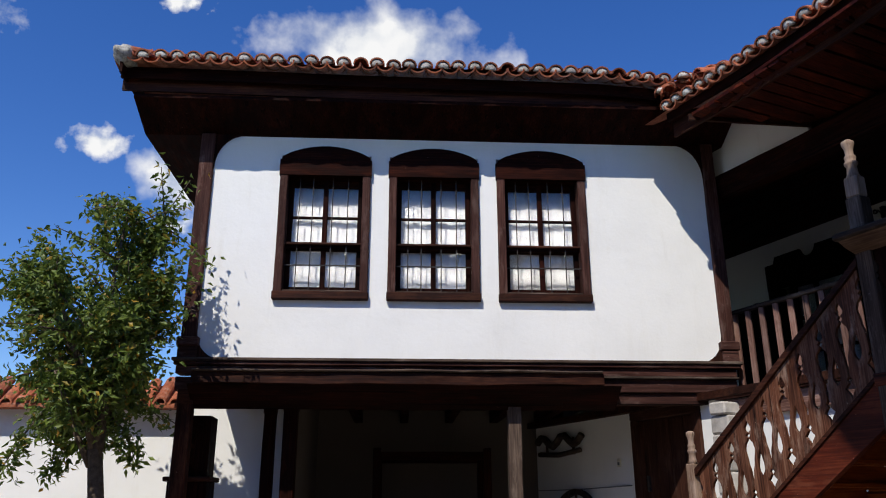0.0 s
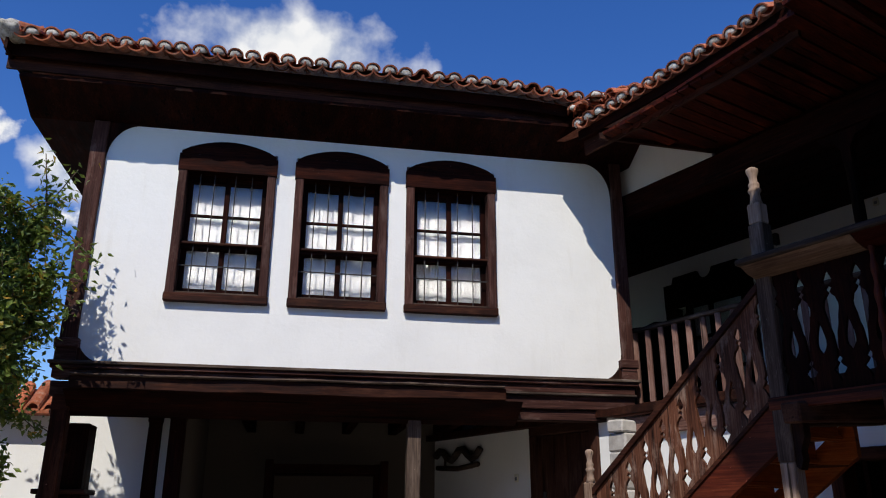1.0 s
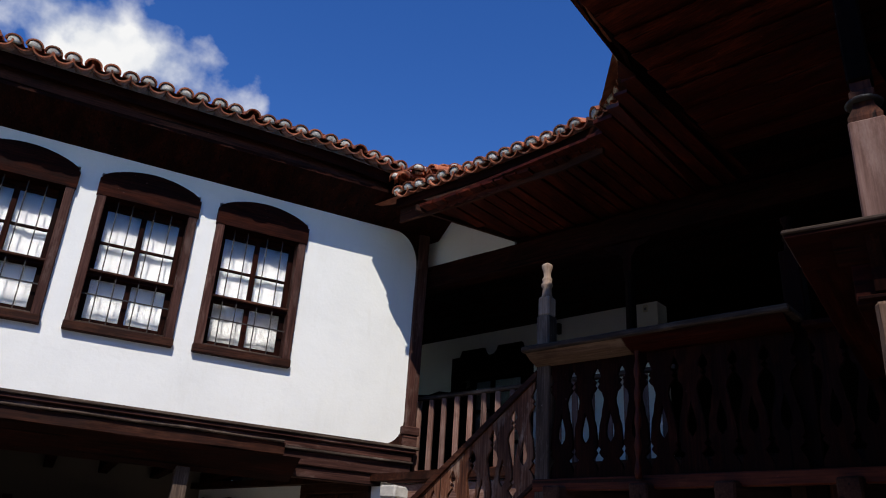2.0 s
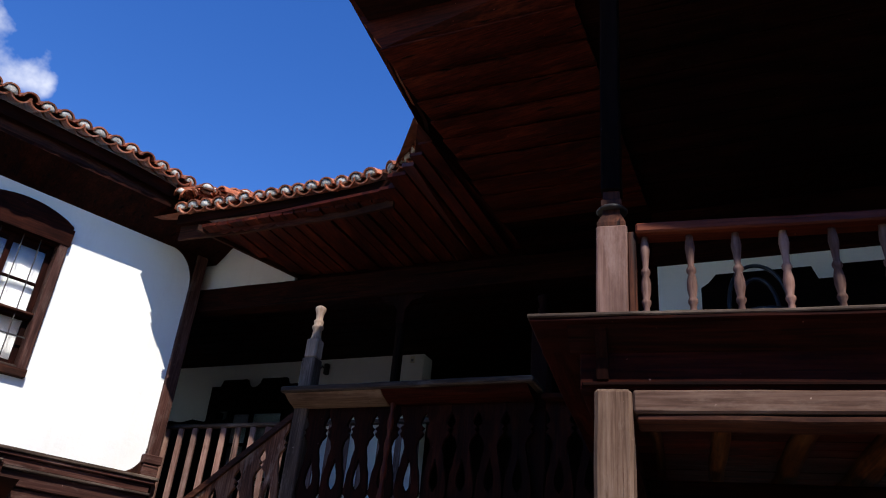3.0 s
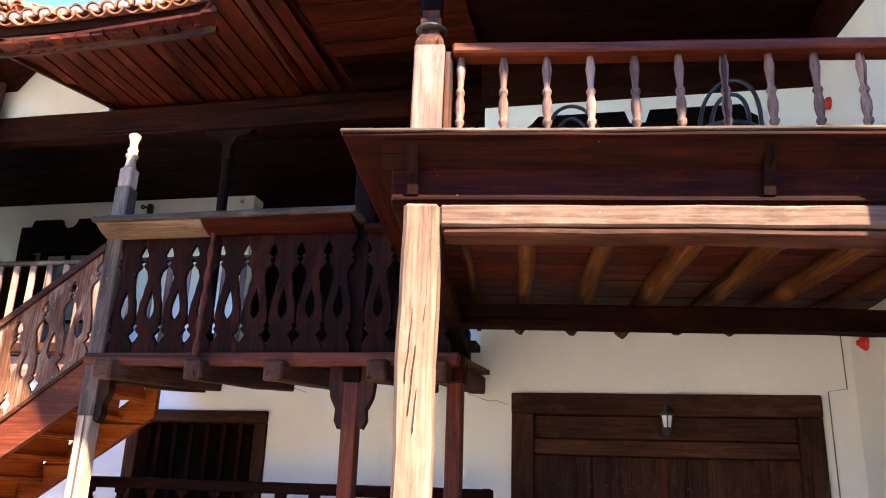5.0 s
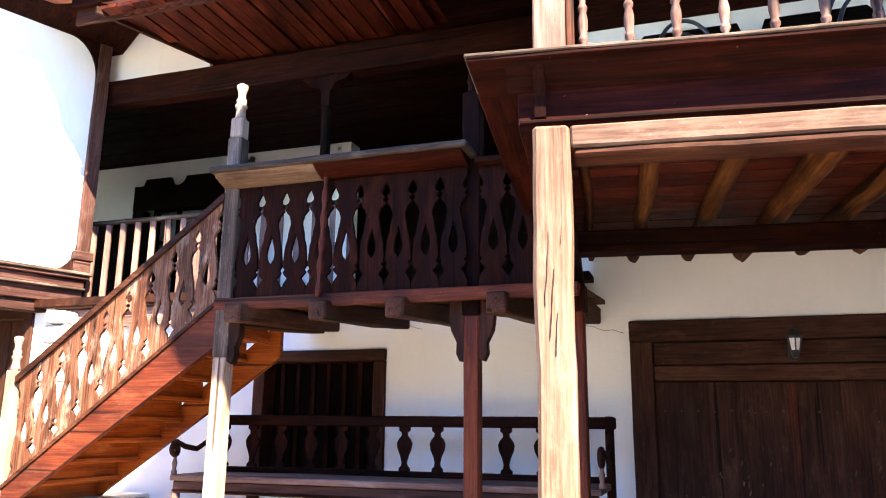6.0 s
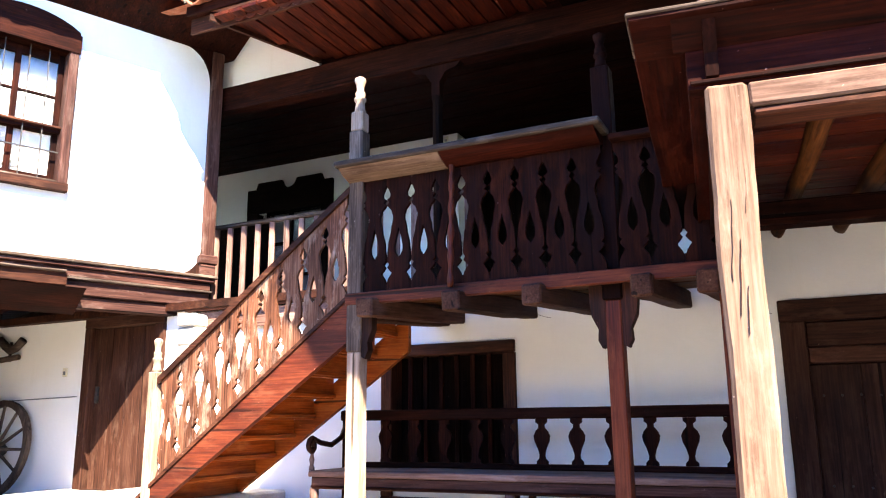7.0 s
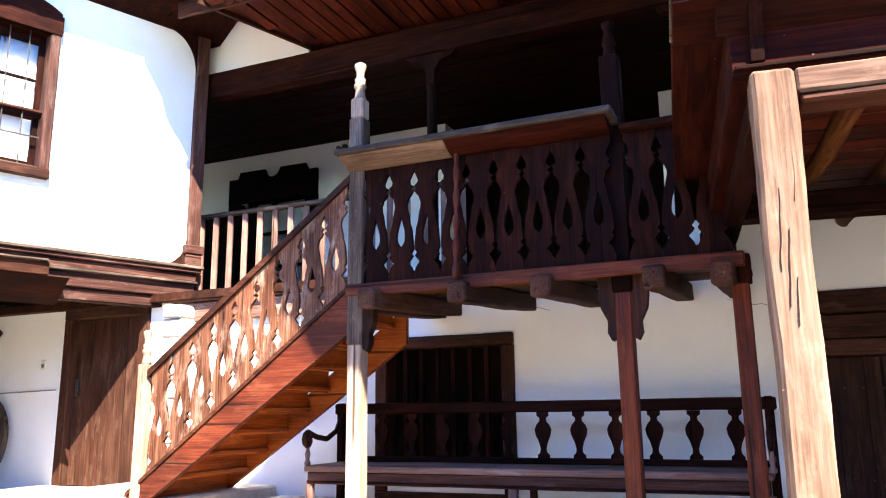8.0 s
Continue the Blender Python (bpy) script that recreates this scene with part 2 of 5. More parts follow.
def worn(x0, x1, y0, y1, z0, z1, step=0.12, amount=0.006, w=0.008, seed=0.0):
    """A hewn timber: a bevelled beam, cut along its length and slightly out of true."""
    bm = slab(x0, x1, y0, y1, z0, z1, w)
    d = (x1 - x0, y1 - y0, z1 - z0)
    ax = d.index(max(d))
    lo = (x0, y0, z0)[ax]
    n = max(2, int(d[ax] / step))
    nrm = Vector([1 if i == ax else 0 for i in range(3)])
    for k in range(1, n):
        co = Vector((0, 0, 0))
        co[ax] = lo + d[ax] * k / n
        bmesh.ops.bisect_plane(bm, geom=list(bm.verts) + list(bm.edges) + list(bm.faces), plane_co=co, plane_no=nrm)
    for v in bm.verts:
        v.co += noise.noise_vector(v.co * 2.3 + Vector((seed, seed * 1.7, 3))) * amount
        v.co += noise.noise_vector(v.co * 11 + Vector((seed, 5, 3))) * amount * 0.35
    return bm


def lathe(profile, n=12, m=None, bm=None):
    """A turned form: (radius, height) from foot to top."""
    bm = bm or bmesh.new()
    rings = []
    for r, z in profile:
        rings.append([bm.verts.new((r * math.cos(2 * math.pi * k / n), r * math.sin(2 * math.pi * k / n), z)) for k in range(n)])
    for a, b in zip(rings, rings[1:]):
        for k in range(n):
            bm.faces.new((a[k], a[(k + 1) % n], b[(k + 1) % n], b[k]))
    bm.faces.new(rings[0][::-1])
    bm.faces.new(rings[-1])
    if m is not None:
        bmesh.ops.transform(bm, matrix=m, verts=[v for r in rings for v in r])
    return bm


def prism(outline, depth, to, bm=None):
    """An outline (a, b) drawn out by depth; to(a, b, d) gives the place."""
    bm = bm or bmesh.new()
    f = [bm.verts.new(to(a, b, 0.0)) for a, b in outline]
    g = [bm.verts.new(to(a, b, depth)) for a, b in outline]
    bm.faces.new(f)
    bm.faces.new(g[::-1])
    for k in range(len(f)):
        j = (k + 1) % len(f)
        bm.faces.new((f[k], g[k], g[j], f[j]))
    return bm


def tube(points, r, n=8, bm=None, taper=None):
    bm = bm or bmesh.new()
    pts = [Vector(p) for p in points]
    rings = []
    for i, p in enumerate(pts):
        d = (pts[min(i + 1, len(pts) - 1)] - pts[max(i - 1, 0)]).normalized()
        a = d.orthogonal().normalized() if i == 0 else (side - d * side.dot(d)).normalized()
        side = a
        b = d.cross(a)
        rr = r * (1 + ((taper or 1) - 1) * i / (len(pts) - 1))
        rings.append([bm.verts.new(p + (a * math.cos(2 * math.pi * k / n) + b * math.sin(2 * math.pi * k / n)) * rr) for k in range(n)])
    for x, y in zip(rings, rings[1:]):
        for k in range(n):
            bm.faces.new((x[k], x[(k + 1) % n], y[(k + 1) % n], y[k]))
    bm.faces.new(rings[0][::-1])
    bm.faces.new(rings[-1])
    return bm


def arc(cx, cy, r, a0, a1, n=10):
    return [(cx + r * math.cos(radians(a0 + (a1 - a0) * k / n)), cy + r * math.sin(radians(a0 + (a1 - a0) * k / n))) for k in range(n + 1)]


XZ = lambda a, b, d: (a, d, b)   # noqa: E731  drawn in x-z, deep along y
YZ = lambda a, b, d: (d, a, b)   # noqa: E731  drawn in y-z, deep along x
GROUND = -0.25
WING = pose(0, 0, 0, 0, 0, -22)  # the wing's own axes: x along its front, y into it
FACE = 8.30                      # front wall of the wing
WALL = 6.65                      # ground-floor wall of the main house
EAVE = 4.45                      # soffit of the main roof



def away(p, k, eye=(0.42, -0.10, 0.70)):
    """The point k times as far from the yard's middle."""
    return tuple(e + (a - e) * k for a, e in zip(p, eye))


def wing_away(p):
    return away(p, 1.0326, (0.43, 0.07, 0.65))


# ---- large structure ----
def ground_sheet():
    bm = bmesh.new()
    ys = [-400, -60, -12, -6, -3, -1, 0, 1, 2, 4, 7, 12, 20, 60, 400]
    xs = [-400, -60, -12, -6, -3, 0, 2, 4, 6, 9, 14, 60, 400]
    g = [[bm.verts.new((x, y, GROUND - 0.2 * max(0.0, min(1.0, 1.5 - y)))) for x in xs] for y in ys]
    for i in range(len(ys) - 1):
        for j in range(len(xs) - 1):
            bm.faces.new((g[i][j], g[i][j + 1], g[i + 1][j + 1], g[i + 1][j]))
    return tagged(part("ground", bm, EARTH, smooth=True), "bare trodden earth yard with dusty patches", "ground", kind="structure")


ground_sheet()


def pierced_wall(bm, a0, a1, z0, z1, holes, put):
    """A wall sheet from a0 to a1 with rectangular openings (a, b, za, zb), side by side; put(a0, a1, z0, z1) adds a block."""
    at = a0
    for a, b, za, zb in sorted(holes):
        put(at, a, z0, z1)
        if za > z0:
            put(a, b, z0, za)
        if zb < z1:
            put(a, b, zb, z1)
        at = b
    put(at, a1, z0, z1)


# ground-floor wall of the main house, running on behind the porch of the wing
bm = bmesh.new()
pierced_wall(bm, -2.2, 13.5, -0.6, 1.722, [(-1.74, 0.40, -0.6, 1.34), (2.58, 3.70, 0.0, 1.15), (6.46, 7.56, -0.12, 1.74 - 0.05)],
             lambda a, b, c, d: box(bm, WALL, WALL + 0.45, a, b, c, d))
wall_house = tagged(part("wall_house", bm, WHITE), "white lime-plastered ground-floor wall, uneven and hairline-cracked", "wall", kind="structure")
# added wall closing porch and cellar behind the openings, black to imitate unlit depth
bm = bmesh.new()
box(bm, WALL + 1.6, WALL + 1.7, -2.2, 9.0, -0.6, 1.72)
tagged(part("wall_cellar", bm, BLACK["z"]), "added black wall behind the doors, standing in for unlit depth", "wall", kind="structure")
# right-hand return of the house beside the bay, both storeys
bm = bmesh.new()
box(bm, 2.6, WALL + 3.2, -2.5, -2.05, -0.8, 4.5)
tagged(part("wall_return", bm, WHITE), "white plastered side wall closing the veranda", "wall", kind="structure")
# upper floor: slab, back wall of the bay room, back wall of the open gallery
bm = bmesh.new()
box(bm, WALL - 0.12, 11.1, 0.74, 13.5, 1.722, 1.80)
box(bm, WALL + 0.31, 11.1, -2.2, 0.735, 1.722, 1.80)
tagged(part("floor_gallery", bm, BROWN["x"]), "dark plank floor of the open gallery", "floor", kind="structure")
bm = bmesh.new()
box(bm, WALL, WALL + 0.3, -2.2, 0.72, 1.722, 3.92)
tagged(part("wall_bay_back", bm, WHITE), "white plastered back wall of the veranda", "wall", kind="structure")
bm = bmesh.new()
pierced_wall(bm, 4.40, 13.5, 1.80, 4.44, [(6.5, 7.85, 1.80, 4.05)], lambda a, b, c, d: box(bm, 9.72, 10.0, a, b, c, d))
tagged(part("wall_gallery_back", bm, WHITE), "white plastered back wall of the open gallery", "wall", kind="structure")
# end wall coloured black to imitate the dark opening of the gallery
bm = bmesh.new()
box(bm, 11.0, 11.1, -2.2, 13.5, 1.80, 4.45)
tagged(part("wall_gallery_end", bm, BLACK["z"]), "black wall ending the gallery, coloured to imitate its dark depth", "wall", kind="structure")
bm = bmesh.new()
box(bm, 9.72, 9.95, 0.95, 1.58, 1.80, 4.38)
tagged(part("wall_gallery_pier", bm, WHITE), "short white plastered pier in the gallery", "wall", kind="structure")
# ceiling of gallery and bay, dark boards
bm = bmesh.new()
rnd = random.Random(12)
x = 3.45
while x < 11.2:
    w = rnd.uniform(0.18, 0.26)
    lift = rnd.uniform(0.0, 0.012)
    box(bm, x, x + w - 0.012, -2.2, 2.1 if x < 7.31 else 13.5, EAVE + lift, EAVE + 0.02 + lift)
    x += w
box(bm, 3.45, 11.2, -2.2, 2.1, EAVE + 0.036, EAVE + 0.06)
box(bm, 7.31, 11.2, 2.1, 13.5, EAVE + 0.036, EAVE + 0.06)
tagged(part("ceiling_gallery", bm, DARK["y"]), "dark boarded ceiling of gallery and veranda", "ceiling", kind="structure")
# added dark panel standing in for a ceiling slope of unknown shape
bm = prism([(6.65, 4.13), (4.64, 3.74), (3.0, 3.42), (3.0, 4.45), (6.65, 4.45)], 0.03, lambda a, b, d: (a, -2.05 + d, b))
tagged(part("trim_veranda_side", bm, DARK["x"]), "dark sloping timber lining on the side wall", "trim", kind="structure")
# dark strip over the veranda's back wall, up to the ceiling
bm = slab(WALL - 0.03, WALL + 0.3, -2.2, 0.75, 3.92, EAVE, 0.004)
tagged(part("trim_bay_back", bm, DARK["y"]), "dark strip along the top of the back wall", "trim", kind="structure")
# white wall in the corner between the gallery beam and the wing's soffit
bm = bmesh.new()
box(bm, 7.10, 7.3, 4.88, 6.6, EAVE - 0.08, 5.0)
tagged(part("wall_corner", bm, WHITE), "white plastered gusset wall over the gallery beam", "wall", kind="structure")
bm = slab(7.14, 7.3, 2.1, 4.876, EAVE - 0.08, 4.9, 0.003)
tagged(part("trim_gallery_beam", bm, DARK["y"]), "dark timber infill over the gallery beam", "trim", kind="structure")


def wing_wall():
    holes = [(x, x + 1.03, 2.79, 4.52) for x in (-0.93, 0.315, 1.56)]
    bm = bmesh.new()
    pierced_wall(bm, -1.72, 4.05, 2.10, 4.75, holes, lambda a, b, c, d: box(bm, a, b, FACE, FACE + 0.35, c, d))
    ob = part("wall_wing", bm, WHITE)
    ob.matrix_basis = WING
    tagged(ob, "white plastered upper wall of the jettied wing", "wall", kind="structure")
    for n, (x0, x1, y0, y1) in (("left", (-1.72, -1.4, 0.35, 4.2)), ("right", (3.75, 4.05, 0.35, 4.2)), ("rear", (-1.4, 3.75, 3.9, 4.2))):
        ob = part("wall_wing_" + n, slab(x0, x1, FACE + y0, FACE + y1, 2.1, 4.75, 0), WHITE)
        ob.matrix_basis = WING
        tagged(ob, "white plastered outer wall of the wing", "wall", kind="structure")
    bm = bmesh.new()
    box(bm, -1.72, 4.05, FACE, FACE + 4.2, 1.98, 2.08)
    ob = part("floor_wing", bm, BROWN["x"])
    ob.matrix_basis = WING
    tagged(ob, "boarded underside and floor of the jettied wing", "floor", kind="structure")
    bm = prism([(FACE + 4.6, 4.745), (FACE, 4.745), (FACE - 0.50, 4.955), (FACE - 0.50, 4.995), (FACE, 4.79), (FACE + 4.6, 4.79)], 6.82, lambda a, b, d: (-2.52 + d, a, b))
    ob = part("ceiling_wing_soffit", bm, DARK["y"])
    ob.matrix_basis = WING
    tagged(ob, "dark boarded soffit under the wide eaves", "ceiling", kind="structure")
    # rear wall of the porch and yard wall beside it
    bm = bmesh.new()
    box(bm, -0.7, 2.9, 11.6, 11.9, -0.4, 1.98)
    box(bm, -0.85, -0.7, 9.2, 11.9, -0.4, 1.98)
    ob = part("wall_porch", bm, SHADEWALL)
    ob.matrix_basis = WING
    tagged(ob, "plastered rear wall of the porch, coloured dark for its shade", "wall", kind="structure")


wing_wall()


def skyblock_walls():
    """Plain unseen walls added to block low skylight on the sides never looked at."""
    for n, size in (("south", (-6.4, 1.9, -7.4, -7.0)), ("west", (-6.4, -6.0, -7.0, 9.0))):
        bm = slab(*size, -0.7, 4.4, 0.02)
        tagged(part("wall_court_" + n, bm, STONE), "plain unseen wall added to block low skylight from the yard", "wall", kind="structure")


skyblock_walls()


def yard_wall():
    bm = bmesh.new()
    box(bm, -16, -0.86, 9.75, 10.1, -0.5, 1.80)
    box(bm, -16, -15.6, -16, 9.75, -0.5, 1.80)
    w = part("wall_yard", bm, WHITE)
    w.matrix_basis = WING
    tagged(w, "white plastered yard wall with dappled leaf shade", "wall", kind="structure")
    r = thing("wall_coping", "sloping clay-tile coping on the yard wall", "roof", WING, kind="structure")
    bm = bmesh.new()
    prism([(9.5, 1.80), (9.92, 2.08), (10.35, 1.80), (10.35, 1.76), (9.5, 1.76)], 13.9, lambda a, b, d: (-16.1 + d, a, b), bm)
    part("coping_bed", bm, TILE, r)
    bm = bmesh.new()
    prof = arc(0, 0, 0.075, 180, 0, 6) + arc(0, 0, 0.058, 0, 180, 6)
    prism(prof, 0.5, lambda a, b, d: (a, d * 0.8, b + d * 0.6), bm)
    tile = part("coping_tile", bm, TILE, r)
    tile.matrix_basis = pose(-15.9, 9.47, 1.80)
    for k in range(1, 78):
        twin(tile, pose(-15.9 + 0.178 * k, 9.47 + random.uniform(-0.02, 0.02), 1.80 + random.uniform(-0.01, 0.01), random.uniform(-2, 2), 0, random.uniform(-3, 3)), r)


yard_wall()


# ---- roofs ----
def barrel(length, r0, r1, t=0.017, up=True):
    """A clay barrel tile along +y, wide end at the front; up: a cover, else a pan."""
    bm = bmesh.new()
    n, s = 8, 1 if up else -1
    rows = []
    for y, r in ((0.0, r0), (length, r1)):
        rows.append([bm.verts.new((math.cos(math.pi * k / n) * r, y, s * math.sin(math.pi * k / n) * r * 0.85)) for k in range(n + 1)])
        rows.append([bm.verts.new((math.cos(math.pi * k / n) * (r - t), y, s * math.sin(math.pi * k / n) * (r - t) * 0.85)) for k in range(n + 1)])
    a, b, c, d = rows
    for p, q in ((a, c), (d, b), (b, a), (c, d)):
        for k in range(n):
            bm.faces.new((p[k], p[k + 1], q[k + 1], q[k]))
    bm.faces.new((a[0], b[0], d[0], c[0]))
    bm.faces.new((a[n], c[n], d[n], b[n]))
    return bm


def plug_mesh(r):
    """A lump of mortar that closes the front of a cover tile."""
    bm = bmesh.new()
    bmesh.ops.create_icosphere(bm, subdivisions=2, radius=1)
    for v in bm.verts:
        k = 1 + 0.22 * noise.noise(v.co * 2.6) + 0.10 * noise.noise(v.co * 6.0)
        v.co = Vector((v.co.x * r * 0.80 * k, v.co.y * 0.03 * k, max(v.co.z, -0.25) * r * 0.70 * k))
    return bm


def eave_tiles(parent, path, pitch, gap, seed, courses=2):
    """Rows of pan and cover tiles along an eave. path: (place, direction up the roof) as a function of the running length."""
    rnd = random.Random(seed)
    cover = part("cover_tile", barrel(0.42, 0.085, 0.068), TILE, parent, smooth=False)
    pan = part("pan_tile", barrel(0.42, 0.10, 0.08, up=False), TILE, parent)
    plug = part("mortar_plug", plug_mesh(0.082), MORTAR, parent, "pale crumbling lime mortar", smooth=True)
    first = True
    total, at = path
    n = int(total / gap)
    for k in range(n):
        for row in range(courses):
            p, yaw = at((k + 0.5) * gap)
            m = pose(p[0], p[1], p[2] + rnd.uniform(-0.008, 0.008), 0, 0, yaw + rnd.uniform(-3, 3)) @ pose(0, 0, 0, pitch + rnd.uniform(-2, 2))
            mc = m @ pose(rnd.uniform(-0.008, 0.008), 0.33 * row + rnd.uniform(-0.018, 0.018), 0.075 + 0.012 * row, 0, rnd.uniform(-4, 4), 0)
            p2, yaw2 = at((k + 1.0) * gap)
            mp = pose(p2[0], p2[1], p2[2] + rnd.uniform(-0.008, 0.008), 0, 0, yaw2 + rnd.uniform(-3, 3)) @ pose(0, 0, 0, pitch) @ pose(0, 0.33 * row - 0.01 + rnd.uniform(-0.015, 0.015), 0.085 + 0.01 * row)
            if first:
                cover.matrix_basis, pan.matrix_basis = mc, mp
            else:
                twin(cover, mc, parent)
                twin(pan, mp, parent)
            if row == 0:
                mm = mc @ pose(0, 0.022, -0.004, 0, rnd.uniform(-14, 14), rnd.uniform(-8, 8))
                if first:
                    plug.matrix_basis = mm
                elif rnd.random() < 0.93:
                    twin(plug, mm, parent)
            first = False


def line_path(points):
    """Running length along a polyline: place, and the yaw of the way up the roof (to the right of the run turned left)."""
    pts = [Vector(p) for p in points]
    seg = [(b - a).length for a, b in zip(pts, pts[1:])]

    def at(s):
        for a, b, d in zip(pts, pts[1:], seg):
            if s <= d or b is pts[-1]:
                v = (b - a).normalized()
                return a + v * s, math.degrees(math.atan2(v.y, v.x))
            s -= d
    return sum(seg), at


def fascia(points, z_drop, t, mat, name, parent, lift=0.0):
    """A board that follows an eave."""
    bm = bmesh.new()
    pts = [Vector(p) for p in points]
    rows = []
    for i, p in enumerate(pts):
        v = (pts[min(i + 1, len(pts) - 1)] - pts[max(i - 1, 0)]).normalized()
        nrm = Vector((-v.y, v.x, 0)).normalized()
        up = Vector((0, 0, 1))
        rows.append([bm.verts.new(q) for q in (p + up * lift, p + up * (lift - z_drop), p + nrm * t + up * (lift - z_drop), p + nrm * t + up * lift)])
    for a, b in zip(rows, rows[1:]):
        for k in range(4):
            bm.faces.new((a[k], b[k], b[(k + 1) % 4], a[(k + 1) % 4]))
    bm.faces.new(rows[0])
    bm.faces.new(rows[-1][::-1])
    return part(name, bm, mat, parent)


# wing roof: front eave from the left hip to the valley, then down to the main eave
wing_roof = thing("wing_roof", "low clay-tiled hip roof with mortared barrel-tile eaves", "roof", WING)
YE = FACE - 0.96
W_EAVE = [(-2.56, YE, 5.12), (0.0, YE + 0.01, 5.09), (1.9, YE + 0.02, 5.08), (2.6, YE + 0.03, 5.075), (3.1, YE + 0.06, 5.06), (3.6, YE + 0.12, 5.04)]
W_EAVE = [wing_away(p) for p in W_EAVE]
eave_tiles(wing_roof, line_path(W_EAVE), 22, 0.182, 1)
fascia([(x, y + 0.14, z) for x, y, z in W_EAVE], 0.14, 0.03, DARK["x"], "fascia", wing_roof, 0.02)
fascia([(x, y + 0.22, z) for x, y, z in W_EAVE], 0.15, 0.03, BROWN["x"], "eave_board", wing_roof, -0.08)
L_EAVE = [(-2.58, FACE + 4.7, 5.12), (-2.58, YE, 5.12)]
L_EAVE = [wing_away(p) for p in L_EAVE]
eave_tiles(wing_roof, line_path(L_EAVE), 22, 0.172, 2, 1)
fascia([(x + 0.05, y, z) for x, y, z in L_EAVE], 0.16, 0.03, DARK["y"], "fascia", wing_roof, 0.03)
bm = bmesh.new()
hip = [bm.verts.new(wing_away(p)) for p in ((-2.5, YE + 0.03, 5.16), (3.0, YE + 0.05, 5.16), (7.5, YE + 2.9, 6.3), (0.4, YE + 2.9, 6.3), (-2.5, FACE + 4.7, 5.16))]
bm.faces.new((hip[0], hip[1], hip[2], hip[3]))
bm.faces.new((hip[0], hip[3], hip[4]))
part("tile_bed", bm, TILE, wing_roof)
bm = bmesh.new()
bmesh.ops.create_icosphere(bm, subdivisions=3, radius=1)
for v in bm.verts:
    k = 1 + 0.3 * noise.noise(v.co * 1.7)
    v.co = Vector((v.co.x * 0.13 * k - 2.60, v.co.y * 0.2 * k + YE + 0.34, v.co.z * 0.11 * k + 5.37))
part("hip_mortar", bm, MORTAR, wing_roof, "grey mortar lump capping the hip end", smooth=True)
for k in range(9):
    b = barrel(0.42, 0.11, 0.09)
    o = part("hip_tile", b, TILE, wing_roof)
    o.matrix_basis = pose(*wing_away((-2.5 + 0.25 * k, YE + 0.05 + 0.25 * k, 5.24 + 0.1 * k)), 16, 0, -45)

# main roof: eave along the gallery, rounded inner corner, then out over the veranda
main_roof = thing("main_roof", "clay-tiled main roof with curved overhanging eaves", "roof")
M_EAVE = [(5.79, 5.62, 4.66), (5.78, 4.74, 4.63), (5.74, 3.45, 4.62), (5.67, 2.97, 4.62)]
M_CURVE = [(5.67, 2.97, 4.62), (5.48, 2.61, 4.62), (5.19, 2.4, 4.63), (4.81, 2.29, 4.63), (4.17, 2.23, 4.63), (3.52, 2.18, 4.63)]
M_FRONT = [(3.52, 2.18, 4.63), (3.1, 1.9, 4.63), (2.80, 1.3, 4.63), (2.66, 0.5, 4.63), (2.1, -0.3, 4.63), (1.82, -1.0, 4.63), (1.75, -2.9, 4.63)]
M_EAVE = [away(p, 1.025) for p in M_EAVE]
M_CURVE = [away(p, k) for p, k in zip(M_CURVE, (1.025, 1.0, 0.97, 0.94, 0.945, 1.03))]
M_FRONT = [away(p, k) for p, k in zip(M_FRONT, (1.03, 1.05, 1.05, 1.05, 1.05, 1.05, 1.05))]


def shift_roof(pts, dx, dy, dz=0.0):
    return [(x + dx, y + dy, z + dz) for x, y, z in pts]


# the way up the roof lies to the left of the run, so the eaves run towards the wing
eave_tiles(main_roof, line_path(M_EAVE), 22, 0.172, 3)
eave_tiles(main_roof, line_path(M_CURVE), 22, 0.172, 4)
eave_tiles(main_roof, line_path(M_FRONT), 22, 0.172, 5, 1)
fascia(shift_roof(M_EAVE, 0.06, 0), 0.10, 0.03, DARK["y"], "fascia", main_roof, 0.03)
fascia(shift_roof(M_CURVE, 0.03, -0.05), 0.12, 0.03, DARK["x"], "fascia", main_roof, 0.03)
fascia(shift_roof(M_FRONT, 0.05, 0), 0.12, 0.03, DARK["y"], "fascia", main_roof, 0.03)
# lower scalloped board and plain eave beam
fascia(shift_roof(M_EAVE, 0.14, 0), 0.17, 0.03, BROWN["y"], "eave_board", main_roof, -0.07)


def settle_soffit(bm):
    """Lets the soffit rise from the wall plate to the edge of the eaves, and sag at the inner corner."""
    for v in bm.verts:
        x, y, z = v.co
        if y > 2.6:
            u = max(0.0, min(1.0, (7.12 - x) / 1.3))
            k = 1 + 0.025 * u
        elif x > 3.6:
            k = 1 + 0.02 * max(0.0, (y - 2.4) / 0.2) - 0.045 * max(0.0, min(1.0, (y - 1.6) / 0.5)) * max(0.0, min(1.0, (6.4 - x) / 1.0))
        else:
            k = 1.03
        v.co = away((x, y, z), k)


